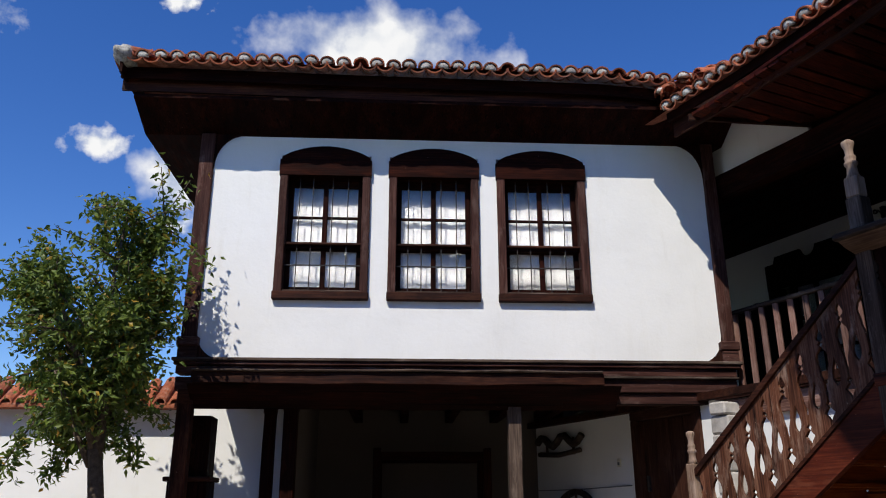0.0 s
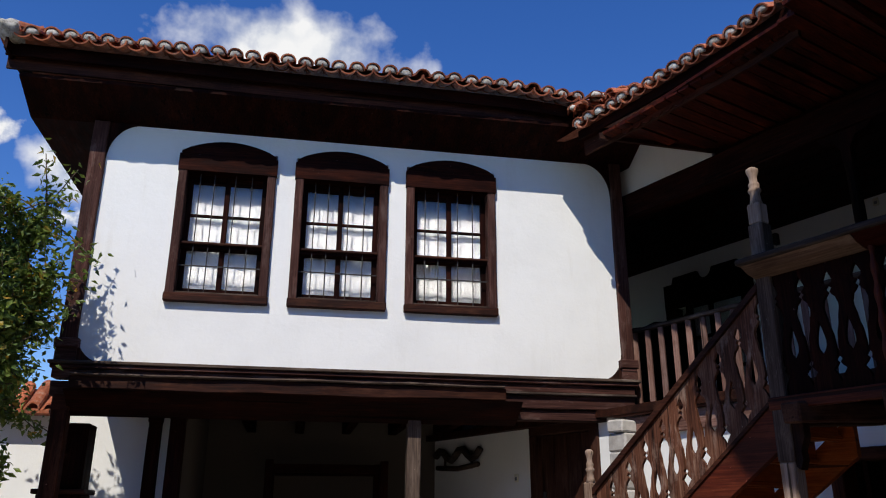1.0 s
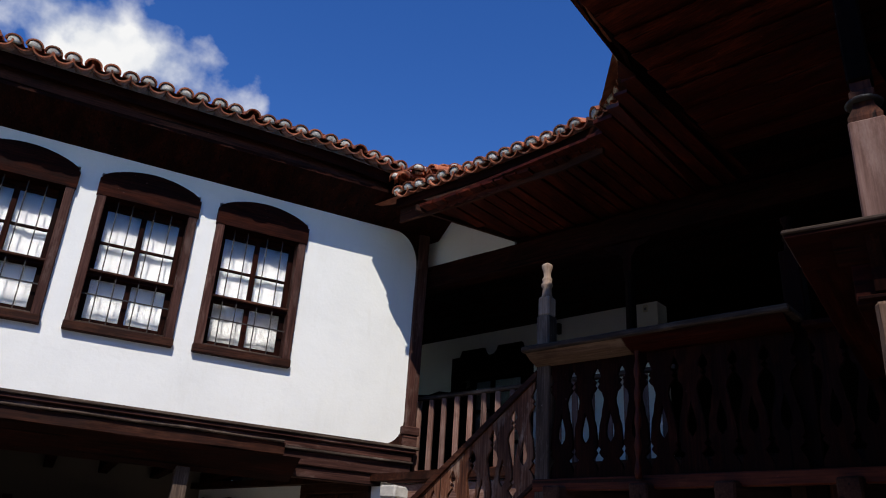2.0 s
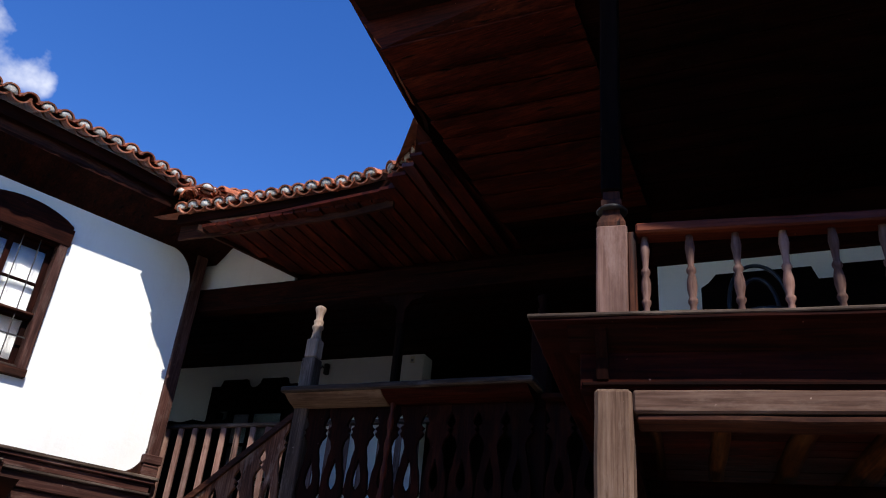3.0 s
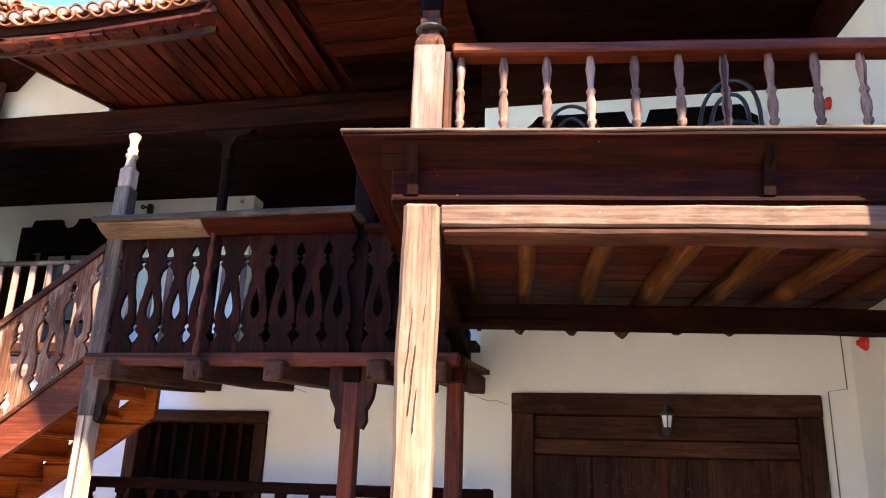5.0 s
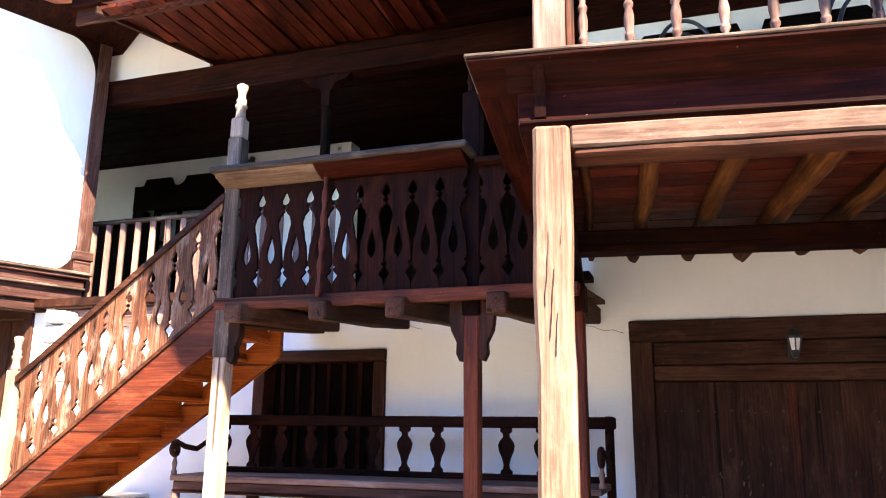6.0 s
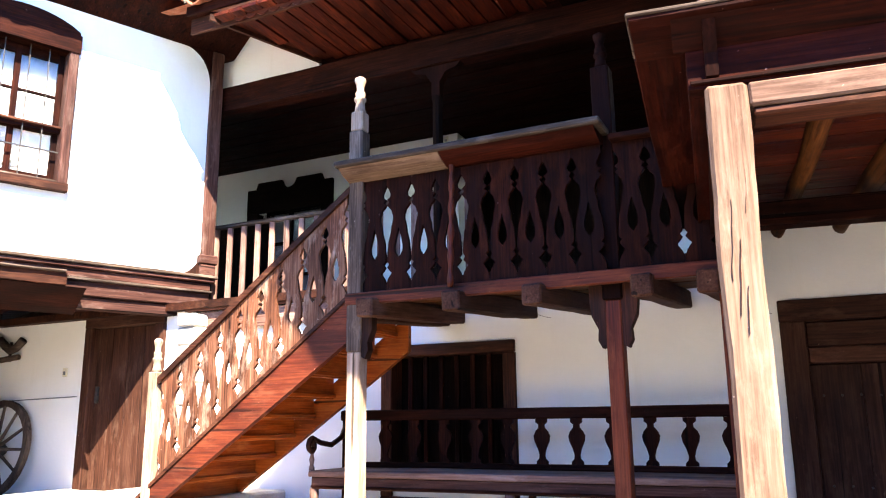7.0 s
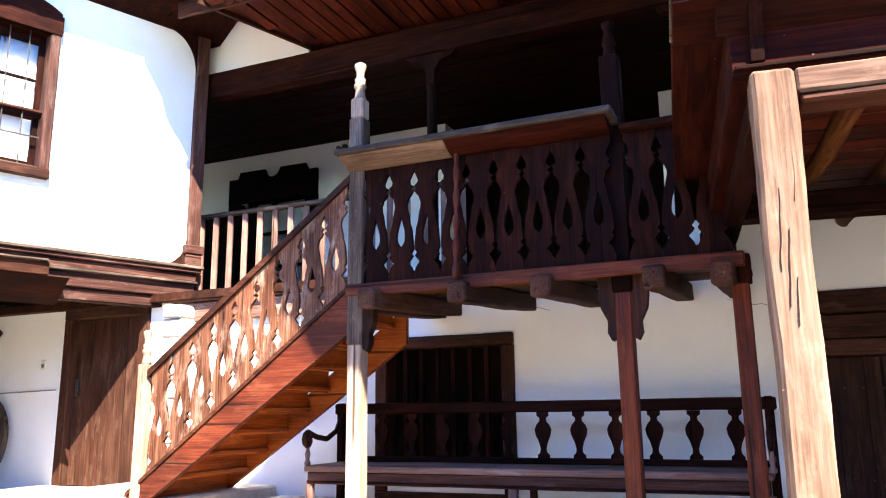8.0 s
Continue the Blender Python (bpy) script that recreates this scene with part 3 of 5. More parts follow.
def soffit():
    """Boards under the main eaves, each its own plank with a lap."""
    outline = [(5.86, 5.26), (7.12, 4.83), (7.09, 2.1), (3.5, 2.1), (3.5, 2.16), (4.82, 2.27), (5.46, 2.61), (5.69, 3.02), (5.84, 4.74)]
    bm = bmesh.new()
    prism(outline, 0.03, lambda a, b, d: (a, b, EAVE + 0.045 + d), bm)
    prism([(3.5, 2.14), (3.16, 1.88), (2.85, 1.3), (2.70, 0.5), (2.15, -0.3), (1.87, -1.0), (1.8, -2.9), (3.5, -2.9)], 0.03, lambda a, b, d: (a, b, EAVE + 0.045 + d), bm)
    settle_soffit(bm)
    ob = part("ceiling_eaves", bm, DEEP["x"])
    tagged(ob, "red-brown boarded soffit with lapped planks", "ceiling", kind="structure")


soffit()
# planks run square to the wall, one lapping the next
rnd = random.Random(8)
y = 2.25
bm = bmesh.new()
while y < 5.2:
    w = rnd.uniform(0.13, 0.2)
    x0 = 5.80 if y > 3.0 else 5.74 - (3.0 - y) * 0.9
    x1 = 7.12 if y + w < 4.83 else 7.12 - (y + w - 4.83) * 2.9
    if x1 - x0 > 0.1:
        box(bm, x0, x1, y, y + w - 0.02, EAVE - 0.0 + rnd.uniform(0, 0.02), EAVE + 0.042)
    y += w
settle_soffit(bm)
tagged(part("ceiling_eaves_planks", bm, DEEP["x"]), "red-brown soffit planks lapping one another", "ceiling", kind="structure")
bm = bmesh.new()
x = 3.3
while x < 6.3:
    w = rnd.uniform(0.24, 0.34)
    tip = rnd.uniform(0.02, 0.035)
    vs = box(bm, x, x + w + 0.02, 0.75, 2.1, EAVE - 0.065, EAVE - 0.05)
    for v in vs:
        v.co.z += tip * (v.co.x - x) / w
    x += w
settle_soffit(bm)
tagged(part("ceiling_veranda_planks", bm, DEEP["y"]), "broad red-brown soffit boards lapping one another", "ceiling", kind="structure")
for a, b in (((5.82, 5.27), (7.10, 4.84)),):
    fascia([away((a[0], a[1], EAVE), 1.025), (b[0], b[1], EAVE)], 0.07, 0.035, BROWN["x"], "corner_board", main_roof, 0.07)
# heaped tiles and mortar where the two roofs meet
rnd = random.Random(21)
heap = None
for k in range(40):
    u = rnd.random()
    m = pose(*away((5.74 + 0.6 * u, 5.58 - 0.2 * u + rnd.uniform(-0.35, 0.10), 4.88 + 0.25 * u + rnd.uniform(-0.03, 0.03)), 1.025), 18 + rnd.uniform(-5, 5), rnd.uniform(-12, 12), rnd.choice((-75, -90, -40)) + rnd.uniform(-12, 12))
    if heap is None:
        heap = part("valley_tile", barrel(0.40, 0.085, 0.07), TILE, main_roof)
        heap.matrix_basis = m
    else:
        twin(heap, m, main_roof)
    if k % 3 == 0:
        lump = plug_mesh(0.085)
        o = part("valley_mortar", lump, MORTAR, main_roof, smooth=True)
        o.matrix_basis = m @ pose(0, 0.02, 0.02) @ Matrix.Diagonal((0.9, 1.8, 0.75, 1))
part("flashing", prism([(5.67, 4.58), (5.67, 4.80), (5.35, 4.92), (5.20, 4.64), (5.35, 4.58)], 0.012, lambda a, b, d: (a, 2.70 - (5.67 - a) * 0.75 + d, b)), LEAD, main_roof, "grey sheet flashing at the curved corner")
# small scallops nailed along the gallery eave
bm = bmesh.new()
for k in range(14):
    y = 3.2 + 0.14 * k
    prism([(y, 4.56), (y + 0.14, 4.56)] + [(y + 0.14 - 0.14 * j / 6, 4.525 - 0.03 * math.sin(math.pi * j / 6)) for j in range(7)], 0.012, lambda a, b, d: (6.03 + d, a, b), bm)
part("scalloped_trim", bm, RED["y"], main_roof, "scalloped trim strip, sun-bleached")
bm = bmesh.new()
roof = [bm.verts.new(away(p, k)) for p, k in (((5.82, 5.95, 4.70), 1.025), ((9.4, 7.0, 6.1), 1.0), ((9.4, -2.6, 6.1), 1.0), ((5.75, 3.0, 4.69), 1.025), ((4.9, 2.34, 4.69), 0.95), ((2.85, 1.6, 4.69), 1.05), ((1.9, -2.6, 4.69), 1.05), ((4.5, -0.4, 5.6), 1.0))]
bm.faces.new((roof[0], roof[1], roof[2], roof[3]))
bm.faces.new((roof[3], roof[2], roof[7], roof[4]))
bm.faces.new((roof[4], roof[7], roof[5]))
bm.faces.new((roof[5], roof[7], roof[6]))
bm.faces.new((roof[6], roof[7], roof[2]))
part("tile_bed", bm, TILE, main_roof)
# beam over the gallery posts
bm = worn(7.01, 7.19, -0.2, 6.32, 4.08, EAVE - 0.075, 0.4, 0.008)
tagged(part("beam_gallery", bm, DARK["y"]), "long hewn dark beam carrying the gallery roof", "beam", kind="structure")

# ---- the wing: timber frame, windows, porch ----
def wing_frame():
    f = thing("wing_timber_frame", "dark timber corner posts and sill framing the white wing", "frame", WING, kind="structure")
    for x0, x1 in ((-1.86, -1.70), (4.02, 4.16)):
        part("corner_post", worn(x0, x1, FACE - 0.05, FACE + 0.12, 2.34, 4.755, 0.3, 0.006, seed=x0), WEATH["z"], f)
        part("post_foot", slab(x0 - 0.035, x1 + 0.035, FACE - 0.075, FACE + 0.14, 2.26, 2.36, 0.01), WEATH["x"], f)
        part("post_block", slab(x0 - 0.02, x1 + 0.02, FACE - 0.06, FACE + 0.13, 2.12, 2.26, 0.01), WEATH["x"], f)
    # rounded corner boards
    for sx, cx in ((1, -1.70), (-1, 4.02)):
        top = [(cx, 4.752)] + [(cx + sx * 0.33 * (1 - math.cos(radians(a))), 4.33 + 0.42 * math.sin(radians(a))) for a in range(0, 91, 9)]
        part("corner_bracket", prism(top, 0.03, lambda a, b, d: (a, FACE - 0.03 + d, b)), DARK["z"], f)
        rb = 0.30
        low = [(cx, 2.12)] + [(cx + sx * (rb - rb * math.cos(radians(a))), 2.12 + rb - rb * math.sin(radians(a))) for a in range(0, 91, 9)]
        part("corner_bracket", prism(low, 0.03, lambda a, b, d: (a, FACE - 0.03 + d, b)), BROWN["z"], f)
    part("cornice", slab(-1.92, 4.2, FACE - 0.10, FACE + 0.1, 2.10, 2.135, 0.008), GREY["x"], f)
    part("cornice", slab(-1.90, 4.18, FACE - 0.075, FACE + 0.1, 2.06, 2.10, 0.008), WEATH["x"], f)
    part("sill_beam", worn(-1.88, 4.14, FACE - 0.04, FACE + 0.16, 1.97, 2.06, 0.3, 0.006), WEATH["x"], f)
    part("ledger", slab(2.6, 4.15, FACE - 0.065, FACE + 0.1, 1.945, 1.97, 0.006), GREY["x"], f)
    part("lower_beam", worn(-1.88, 4.14, FACE - 0.02, FACE + 0.16, 1.80, 1.945, 0.3, 0.007, seed=4), WEATH["x"], f)
    part("bottom_beam", worn(2.7, 4.10, FACE + 0.02, FACE + 0.16, 1.68, 1.795, 0.3, 0.007, seed=7), WEATH["x"], f)
    part("apron_board", worn(-1.66, 2.62, FACE - 0.24, FACE - 0.045, 1.84, 1.965, 0.25, 0.012, seed=2), BROWN["x"], f, "sun-bleached projecting board with broken grain")
    part("apron_ledge", worn(-1.66, 2.60, FACE - 0.28, FACE - 0.045, 1.967, 1.99, 0.25, 0.010, seed=3), GREY["x"], f)
    part("apron_soffit", prism([(FACE - 0.235, 1.838), (FACE + 0.1, 1.62), (FACE + 0.1, 1.795), (FACE - 0.045, 1.838)], 4.5, lambda a, b, d: (-1.7 + d, a, b)), DARK["x"], f)
    for k in range(9):
        x = -1.5 + 0.66 * k
        part("joist", worn(x, x + 0.12, FACE + 0.18, FACE + 3.6, 1.80, 1.97, 0.5, 0.008, seed=k), DARK["y"], f)


wing_frame()


def arched(x0, x1, z0, z1, rise, inset):
    """Outline of a window head: straight shoulders, then a flat arch."""
    s = inset
    pts = [(x0, z0), (x0, z1), (x0 + s, z1)]
    n = 12
    for k in range(n + 1):
        u = k / n
        pts.append((x0 + s + (x1 - x0 - 2 * s) * u, z1 + 0.03 + rise * math.sin(math.pi * u) ** 0.75))
    return pts + [(x1 - s, z1), (x1, z1), (x1, z0)]


def wing_window(m, label):
    """Window with an arched dark head, thick frame, four-over-two lights, iron bars and a curtain."""
    w = thing("window", label, "window", m, group="windows of the wing")
    W, H = 1.03, 1.70
    for x0 in (0.0, W - 0.09):
        part("jamb", worn(x0, x0 + 0.09, -0.05, 0.215, 0.0, 1.55, 0.3, 0.004, seed=x0), WEATH["z"], w)
    part("sill", worn(-0.01, W + 0.01, -0.07, 0.215, -0.005, 0.085, 0.3, 0.004, seed=5), BROWN["x"], w)
    part("sill_ledge", slab(0.09, W - 0.09, -0.02, 0.215, 0.087, 0.11, 0.004), GREY["x"], w)
    part("head", prism(arched(-0.01, W + 0.01, 1.46, 1.655, 0.14, 0.02), 0.28, lambda a, b, d: (a, -0.06 + d, b)), DARK["x"], w, "blackened arched head board")
    # sashes, set back
    y0, y1 = 0.10, 0.145
    for x in (0.09, 0.487, W - 0.145):
        part("stile", slab(x, x + 0.055, y0, y1, 0.11, 1.46, 0.005), DARK["z"], w)
    for z, h in ((0.115, 0.06), (1.37, 0.09), (0.985, 0.028)):
        part("rail", slab(0.145, W - 0.145, y0 + 0.004, y1 - 0.004, z, z + h, 0.004), DARK["x"], w)
    part("transom", slab(0.09, W - 0.09, 0.03, y1 + 0.004, 0.60, 0.655, 0.008), DARK["x"], w)
    part("transom_ledge", slab(0.088, W - 0.088, 0.0, 0.06, 0.64, 0.668, 0.006), BROWN["x"], w)
    for xa, xb in ((0.145, 0.487), (0.542, W - 0.145)):
        for za, zb in ((0.175, 0.60), (0.655, 0.985), (1.013, 1.37)):
            p = part("pane", slab(xa, xb, y0 + 0.02, y0 + 0.024, za, zb, 0), GLASS, w)
            p.visible_shadow = False
    bm = bmesh.new()
    n = 60
    prev = None
    rnd = random.Random(int(m.translation.x * 100))
    ph = [rnd.uniform(0, 6) for _ in range(4)]
    for k in range(n + 1):
        u = k / n
        yy = 0.175 + 0.003 * math.sin(u * 34 + ph[0]) + 0.004 * math.sin(u * 17 + ph[1])
        col = [bm.verts.new((0.10 + u * (W - 0.2), yy + 0.005 * math.sin(z * 3 + ph[2] + u * 5), 0.08 + z * 0.27)) for z in range(6)]
        if prev:
            for a, b, c, d in zip(prev, col, col[1:], prev[1:]):
                bm.faces.new((a, b, c, d))
        prev = col
    cur = part("curtain", bm, CLOTH, w, "white gathered cotton curtain", smooth=True)
    sm = cur.modifiers.new("thickness", "SOLIDIFY")
    sm.thickness = 0.004
    bar = part("iron_bar", tube([(0, 0, 0), (0, 0, 1.38)], 0.0065, 6), IRON, w)
    xs = [0.225, 0.375, 0.60, 0.775]
    bar.matrix_basis = pose(xs[0], 0.035, 0.10)
    for x in xs[1:]:
        twin(bar, pose(x, 0.035, 0.10), w)
    for z in (0.40,):
        part("iron_crossbar", slab(0.09, W - 0.09, 0.028, 0.042, z, z + 0.012, 0), IRON, w)
    return w


for k, (x, lab) in enumerate(((-0.93, "arched timber window with iron bars and white curtain, beside the corner post"), (0.315, "arched timber window with iron bars, middle of three"), (1.56, "arched timber window with iron bars and a bunched curtain"))):
    wing_window(WING @ pose(x, FACE, 2.79), lab)


def room_box():
    bm = bmesh.new()
    box(bm, -1.3, 3.7, FACE + 1.0, FACE + 1.05, 2.1, 4.73)
    ob = part("wall_wing_room", bm, WHITE)
    ob.matrix_basis = WING
    tagged(ob, "white inner wall of the wing room", "wall", kind="structure")


room_box()


def porch_post(x, y, w, top, mat, label):
    p = thing("porch_post", label, "post", WING @ pose(x, y, 0), group="posts under the wing")
    part("shaft", worn(-w / 2, w / 2, -w / 2, w / 2, GROUND, top, 0.35, 0.007, seed=x * 3), mat["z"], p)
    part("pad", worn(-w * 0.55, w * 0.55, -w * 0.55, w * 0.55, top - 0.02, top + 0.14, 0.2, 0.005, seed=x), mat["x"], p)
    return p


for x, y, w, mat, lab in ((-1.76, 8.36, 0.15, BROWN, "brown hewn corner post under the wing"), (-1.02, 9.25, 0.13, DARK, "dark hewn porch post"), (-0.74, 8.95, 0.15, DARK, "dark hewn porch post in shade"), (1.70, 8.42, 0.14, GREY, "greyish weathered porch post under the wing")):
    porch_post(x, y, w, 1.68, mat, lab)


# ---- posts, landing and stair ----
def finial_profile(r, z, h):
    """Turned post top: a neck, rings and a bulb."""
    return [(r * 0.95, z), (r * 0.7, z + h * 0.12), (r * 0.62, z + h * 0.3), (r * 0.85, z + h * 0.36), (r * 0.85, z + h * 0.41), (r * 0.62, z + h * 0.45), (r * 0.72, z + h * 0.52),
            (r * 0.72, z + h * 0.56), (r * 0.5, z + h * 0.62), (r * 0.55, z + h * 0.75), (r * 0.8, z + h * 0.88), (r * 0.78, z + h * 0.95), (r * 0.4, z + h)]


NX, NY = 5.24, 3.17      # stair-head newel
LAND = 1.46              # landing floor


def stair_head_newel():
    n = thing("newel_post", "tall square newel post with turned finial, foot and top coloured pale as sunlit", "post", pose(NX, NY, 0))
    w = 0.055
    # sunlight put into the colour: pale foot, neck and finial, grey shaft between
    part("foot", worn(-w, w, -w, w, GROUND, 1.05, 0.2, 0.004, seed=1), SUNPALE["z"], n, "lower shaft coloured pale as if sunlit")
    part("shaft", worn(-w - 0.003, w + 0.003, -w - 0.003, w + 0.003, 1.05, 2.70, 0.2, 0.005, seed=2), GREY["z"], n)
    bm = slab(-w * 0.95, w * 0.95, -w * 0.95, w * 0.95, 2.70, 2.86, 0.012)
    part("neck", bm, SUNPALE["z"], n)
    part("finial", lathe(finial_profile(w * 1.0, 2.85, 0.30), 14), SUNPALE["z"], n, "turned pale wooden finial", smooth=True)
    part("bracket", prism([(0, 1.40), (0.0, 1.02), (-0.03, 1.0), (-0.055, 1.06), (-0.05, 1.12), (-0.085, 1.2), (-0.09, 1.40)], 0.07, lambda a, b, d: (-0.035 + d, a - w, b)), BROWN["z"], n)


def stair_foot_newel():
    n = thing("newel_post", "short newel post with turned finial at the stair foot", "post", pose(5.22, 5.05, 0))
    w = 0.045
    part("shaft", worn(-w, w, -w, w, -0.02, 0.98, 0.2, 0.003), SUNPALE["z"], n)
    part("finial", lathe(finial_profile(w * 1.0, 0.98, 0.27), 14), SUNPALE["z"], n, "turned pale wooden finial", smooth=True)


stair_head_newel()
stair_foot_newel()


def half_width(u, w):
    """Half the width of a fretwork board at height u (0 foot, 1 top)."""
    pts = [(0, 0.495), (0.05, 0.495), (0.10, 0.42), (0.15, 0.27), (0.195, 0.46), (0.225, 0.38), (0.255, 0.47), (0.30, 0.46), (0.40, 0.42), (0.52, 0.31), (0.64, 0.22), (0.70, 0.29), (0.745, 0.47), (0.775, 0.38), (0.80, 0.47), (0.835, 0.31), (0.88, 0.38), (0.93, 0.495), (1, 0.495)]
    for (a, p), (b, q) in zip(pts, pts[1:]):
        if u <= b:
            k = (u - a) / (b - a)
            k = k * k * (3 - 2 * k)
            return w * (p + (q - p) * k)
    return w * 0.495


def drop(u, w):
    """Half the width of the drop-shaped hole in the board."""
    if not 0.29 < u < 0.55:
        return 0.0
    k = (u - 0.29) / 0.26
    return w * 0.19 * math.sin(math.pi * k ** 0.62) * (1 - 0.3 * k)


def fret_board(w, h, t, shear=0.0):
    """A sawn flat baluster with a drop-shaped hole, standing along y; shear: rise along y."""
    bm = bmesh.new()
    n = 40
    us = [k / n for k in range(n + 1)]
    for s in (1, -1):
        outer = [(s * half_width(u, w), u * h) for u in us]
        inner = [(s * drop(u, w), u * h) for u in us]
        # quads between inner and outer edge keep the hole open
        for x0, x1 in ((0, t),):
            edge = shear * s * w / 2
            a = [bm.verts.new((x0, y, z + edge)) for y, z in outer]
            b = [bm.verts.new((x0, y, z)) for y, z in inner]
            c = [bm.verts.new((x1, y, z + edge)) for y, z in outer]
            d = [bm.verts.new((x1, y, z)) for y, z in inner]
            for k in range(n):
                bm.faces.new((a[k], a[k + 1], b[k + 1], b[k]))
                bm.faces.new((c[k], d[k], d[k + 1], c[k + 1]))
                bm.faces.new((a[k], c[k], c[k + 1], a[k + 1]))
                if abs(inner[k][0]) + abs(inner[k + 1][0]) > 0:
                    bm.faces.new((b[k], b[k + 1], d[k + 1], d[k]))
            bm.faces.new((a[0], b[0], d[0], c[0]))
            bm.faces.new((a[n], c[n], d[n], b[n]))
    bmesh.ops.remove_doubles(bm, verts=bm.verts, dist=1e-5)
    return bm


def landing():
    f = thing("landing_floor", "plank landing on rough projecting joists", "landing", kind="structure")
    rnd = random.Random(3)
    x = 5.24
    while x < 6.5:
        w = rnd.uniform(0.15, 0.22)
        part("plank", slab(x, x + w - 0.006, 0.62, 3.26, LAND - 0.035 + rnd.uniform(-0.003, 0.003), LAND, 0.003), TAN["y"], f)
        x += w
    part("edge_beam", worn(5.17, 5.25, 0.62, 3.24, LAND - 0.075, LAND + 0.012, 0.3, 0.005), RED["y"], f)
    for k, y in enumerate((3.02, 2.36, 1.80, 1.12, 0.74)):
        part("joist", worn(5.07, WALL + 0.06, y - 0.065, y + 0.065, LAND - 0.175, LAND - 0.04, 0.25, 0.010, 0.012, seed=k * 2.0), SCUFFED["x"], f, "weathered joist with split end")
    part("side_beam", worn(5.2, WALL + 0.05, 3.10, 3.24, LAND - 0.19, LAND - 0.078, 0.25, 0.008, seed=9), SCUFFED["x"], f)
    lean = pose(5.2, 0, LAND) @ pose(0, 0, 0, 0, -4.3, 0) @ pose(-5.2, 0, -LAND)
    for o in f.children:
        o.matrix_basis = lean
    part("gallery_step", worn(6.56, 6.64, 2.4, 6.1, 1.70, 1.80, 0.3, 0.006), WEATH["y"], f)
    part("gallery_riser", worn(6.60, 6.646, 4.2, 6.1, 1.50, 1.69, 0.3, 0.006, seed=4), PINK["y"], f, "pinkish weathered board at the stair head")


def stone_pier():
    p = thing("stone_pier", "rough whitewashed stone pier beside the stair", "pier", pose(6.52, 5.93, 0))
    rnd = random.Random(9)
    z = GROUND
    while z < 1.60:
        h = min(rnd.uniform(0.16, 0.26), 1.66 - z)
        part("stone", worn(-0.11 + rnd.uniform(-0.015, 0.015), 0.126, -0.11 + rnd.uniform(-0.02, 0.02), 0.11 + rnd.uniform(-0.02, 0.02), z, z + h - 0.006, 0.08, 0.012, 0.018, seed=z * 7), STONE, p)
        z += h


stone_pier()


landing()


def landing_rail():
    r = thing("landing_balustrade", "dark fretwork balustrade with broad weathered cap board", "balustrade")
    w = 0.197
    first = None
    for k in range(9):
        y = 3.02 - w * k
        if abs(y - 1.34) < 0.1:
            continue
        m = pose(5.215, y, LAND + 0.012)
        if first is None:
            first = part("fret_board", fret_board(w, 0.83, 0.026), DARK["z"], r)
            first.matrix_basis = m
        else:
            twin(first, m, r)
    for k in range(3):
        y = 1.17 - w * k
        twin(first, pose(5.215, y, LAND + 0.012), r)
    # cap: thick worn slab, tilting a little, and its moulding
    cap = part("cap_board", worn(5.0, 5.34, 1.30, 3.245, LAND + 0.905, LAND + 0.95, 0.2, 0.008, 0.01), GREY["y"], r, "broad grey weathered cap board")
    under = [(5.03, LAND + 0.903), (5.33, LAND + 0.903), (5.28, LAND + 0.835), (5.18, LAND + 0.835), (5.09, LAND + 0.865)]
    part("cap_moulding", prism(under, 0.80, lambda a, b, d: (a + 0.012 * noise.noise(Vector((a * 9, d, 0))), 2.42 + d, b)), PALE["y"], r, "pale splintered moulding under the cap")
    part("cap_moulding", prism(under, 1.075, lambda a, b, d: (a, 1.34 + d, b)), MAROON["y"], r, "dark red moulding under the cap")
    part("cap_board", worn(5.14, 5.32, 0.62, 1.28, LAND + 0.83, LAND + 0.87, 0.2, 0.005, seed=3), DARK["y"], r)
    part("twisted_stay", lathe([(0.02 + 0.006 * math.sin(k * 1.3), k * 0.035) for k in range(27)], 8, pose(5.13, 2.38, LAND - 0.02, 0, 3, 0)), RED["z"], r, "reddish turned stay with pale tip", smooth=True)


landing_rail()


def landing_post(y, top, turned, label):
    p = thing("landing_post", label, "post", pose(5.33, y, 0), group="posts of the landing")
    w = 0.05
    part("shaft", worn(-w, w, -w, w, GROUND, 1.30, 0.3, 0.004, seed=y), RED["z"], p)
    part("upper_shaft", worn(-w - 0.012, w + 0.012, -w - 0.012, w + 0.012, 1.30, top, 0.3, 0.004, seed=y + 2), DARK["z"], p)
    if turned:
        part("finial", lathe(finial_profile(w * 1.1, top, 0.26), 12), DARK["z"], p, smooth=True)
        for s in (1, -1):
            prof = [(0, 1.45), (0, 1.02), (0.03, 1.0), (0.055, 1.05), (0.05, 1.12), (0.09, 1.2), (0.1, 1.28), (0.1, 1.45)]
            part("bracket", prism(prof, 0.075, lambda a, b, d: (-0.037 + d, s * (a + w), b)), BROWN["z"], p)
    return p


landing_post(1.34, 2.86, True, "dark square landing post with scrolled brackets and finial")
landing_post(0.66, 1.47, False, "dark square landing post beside the veranda")


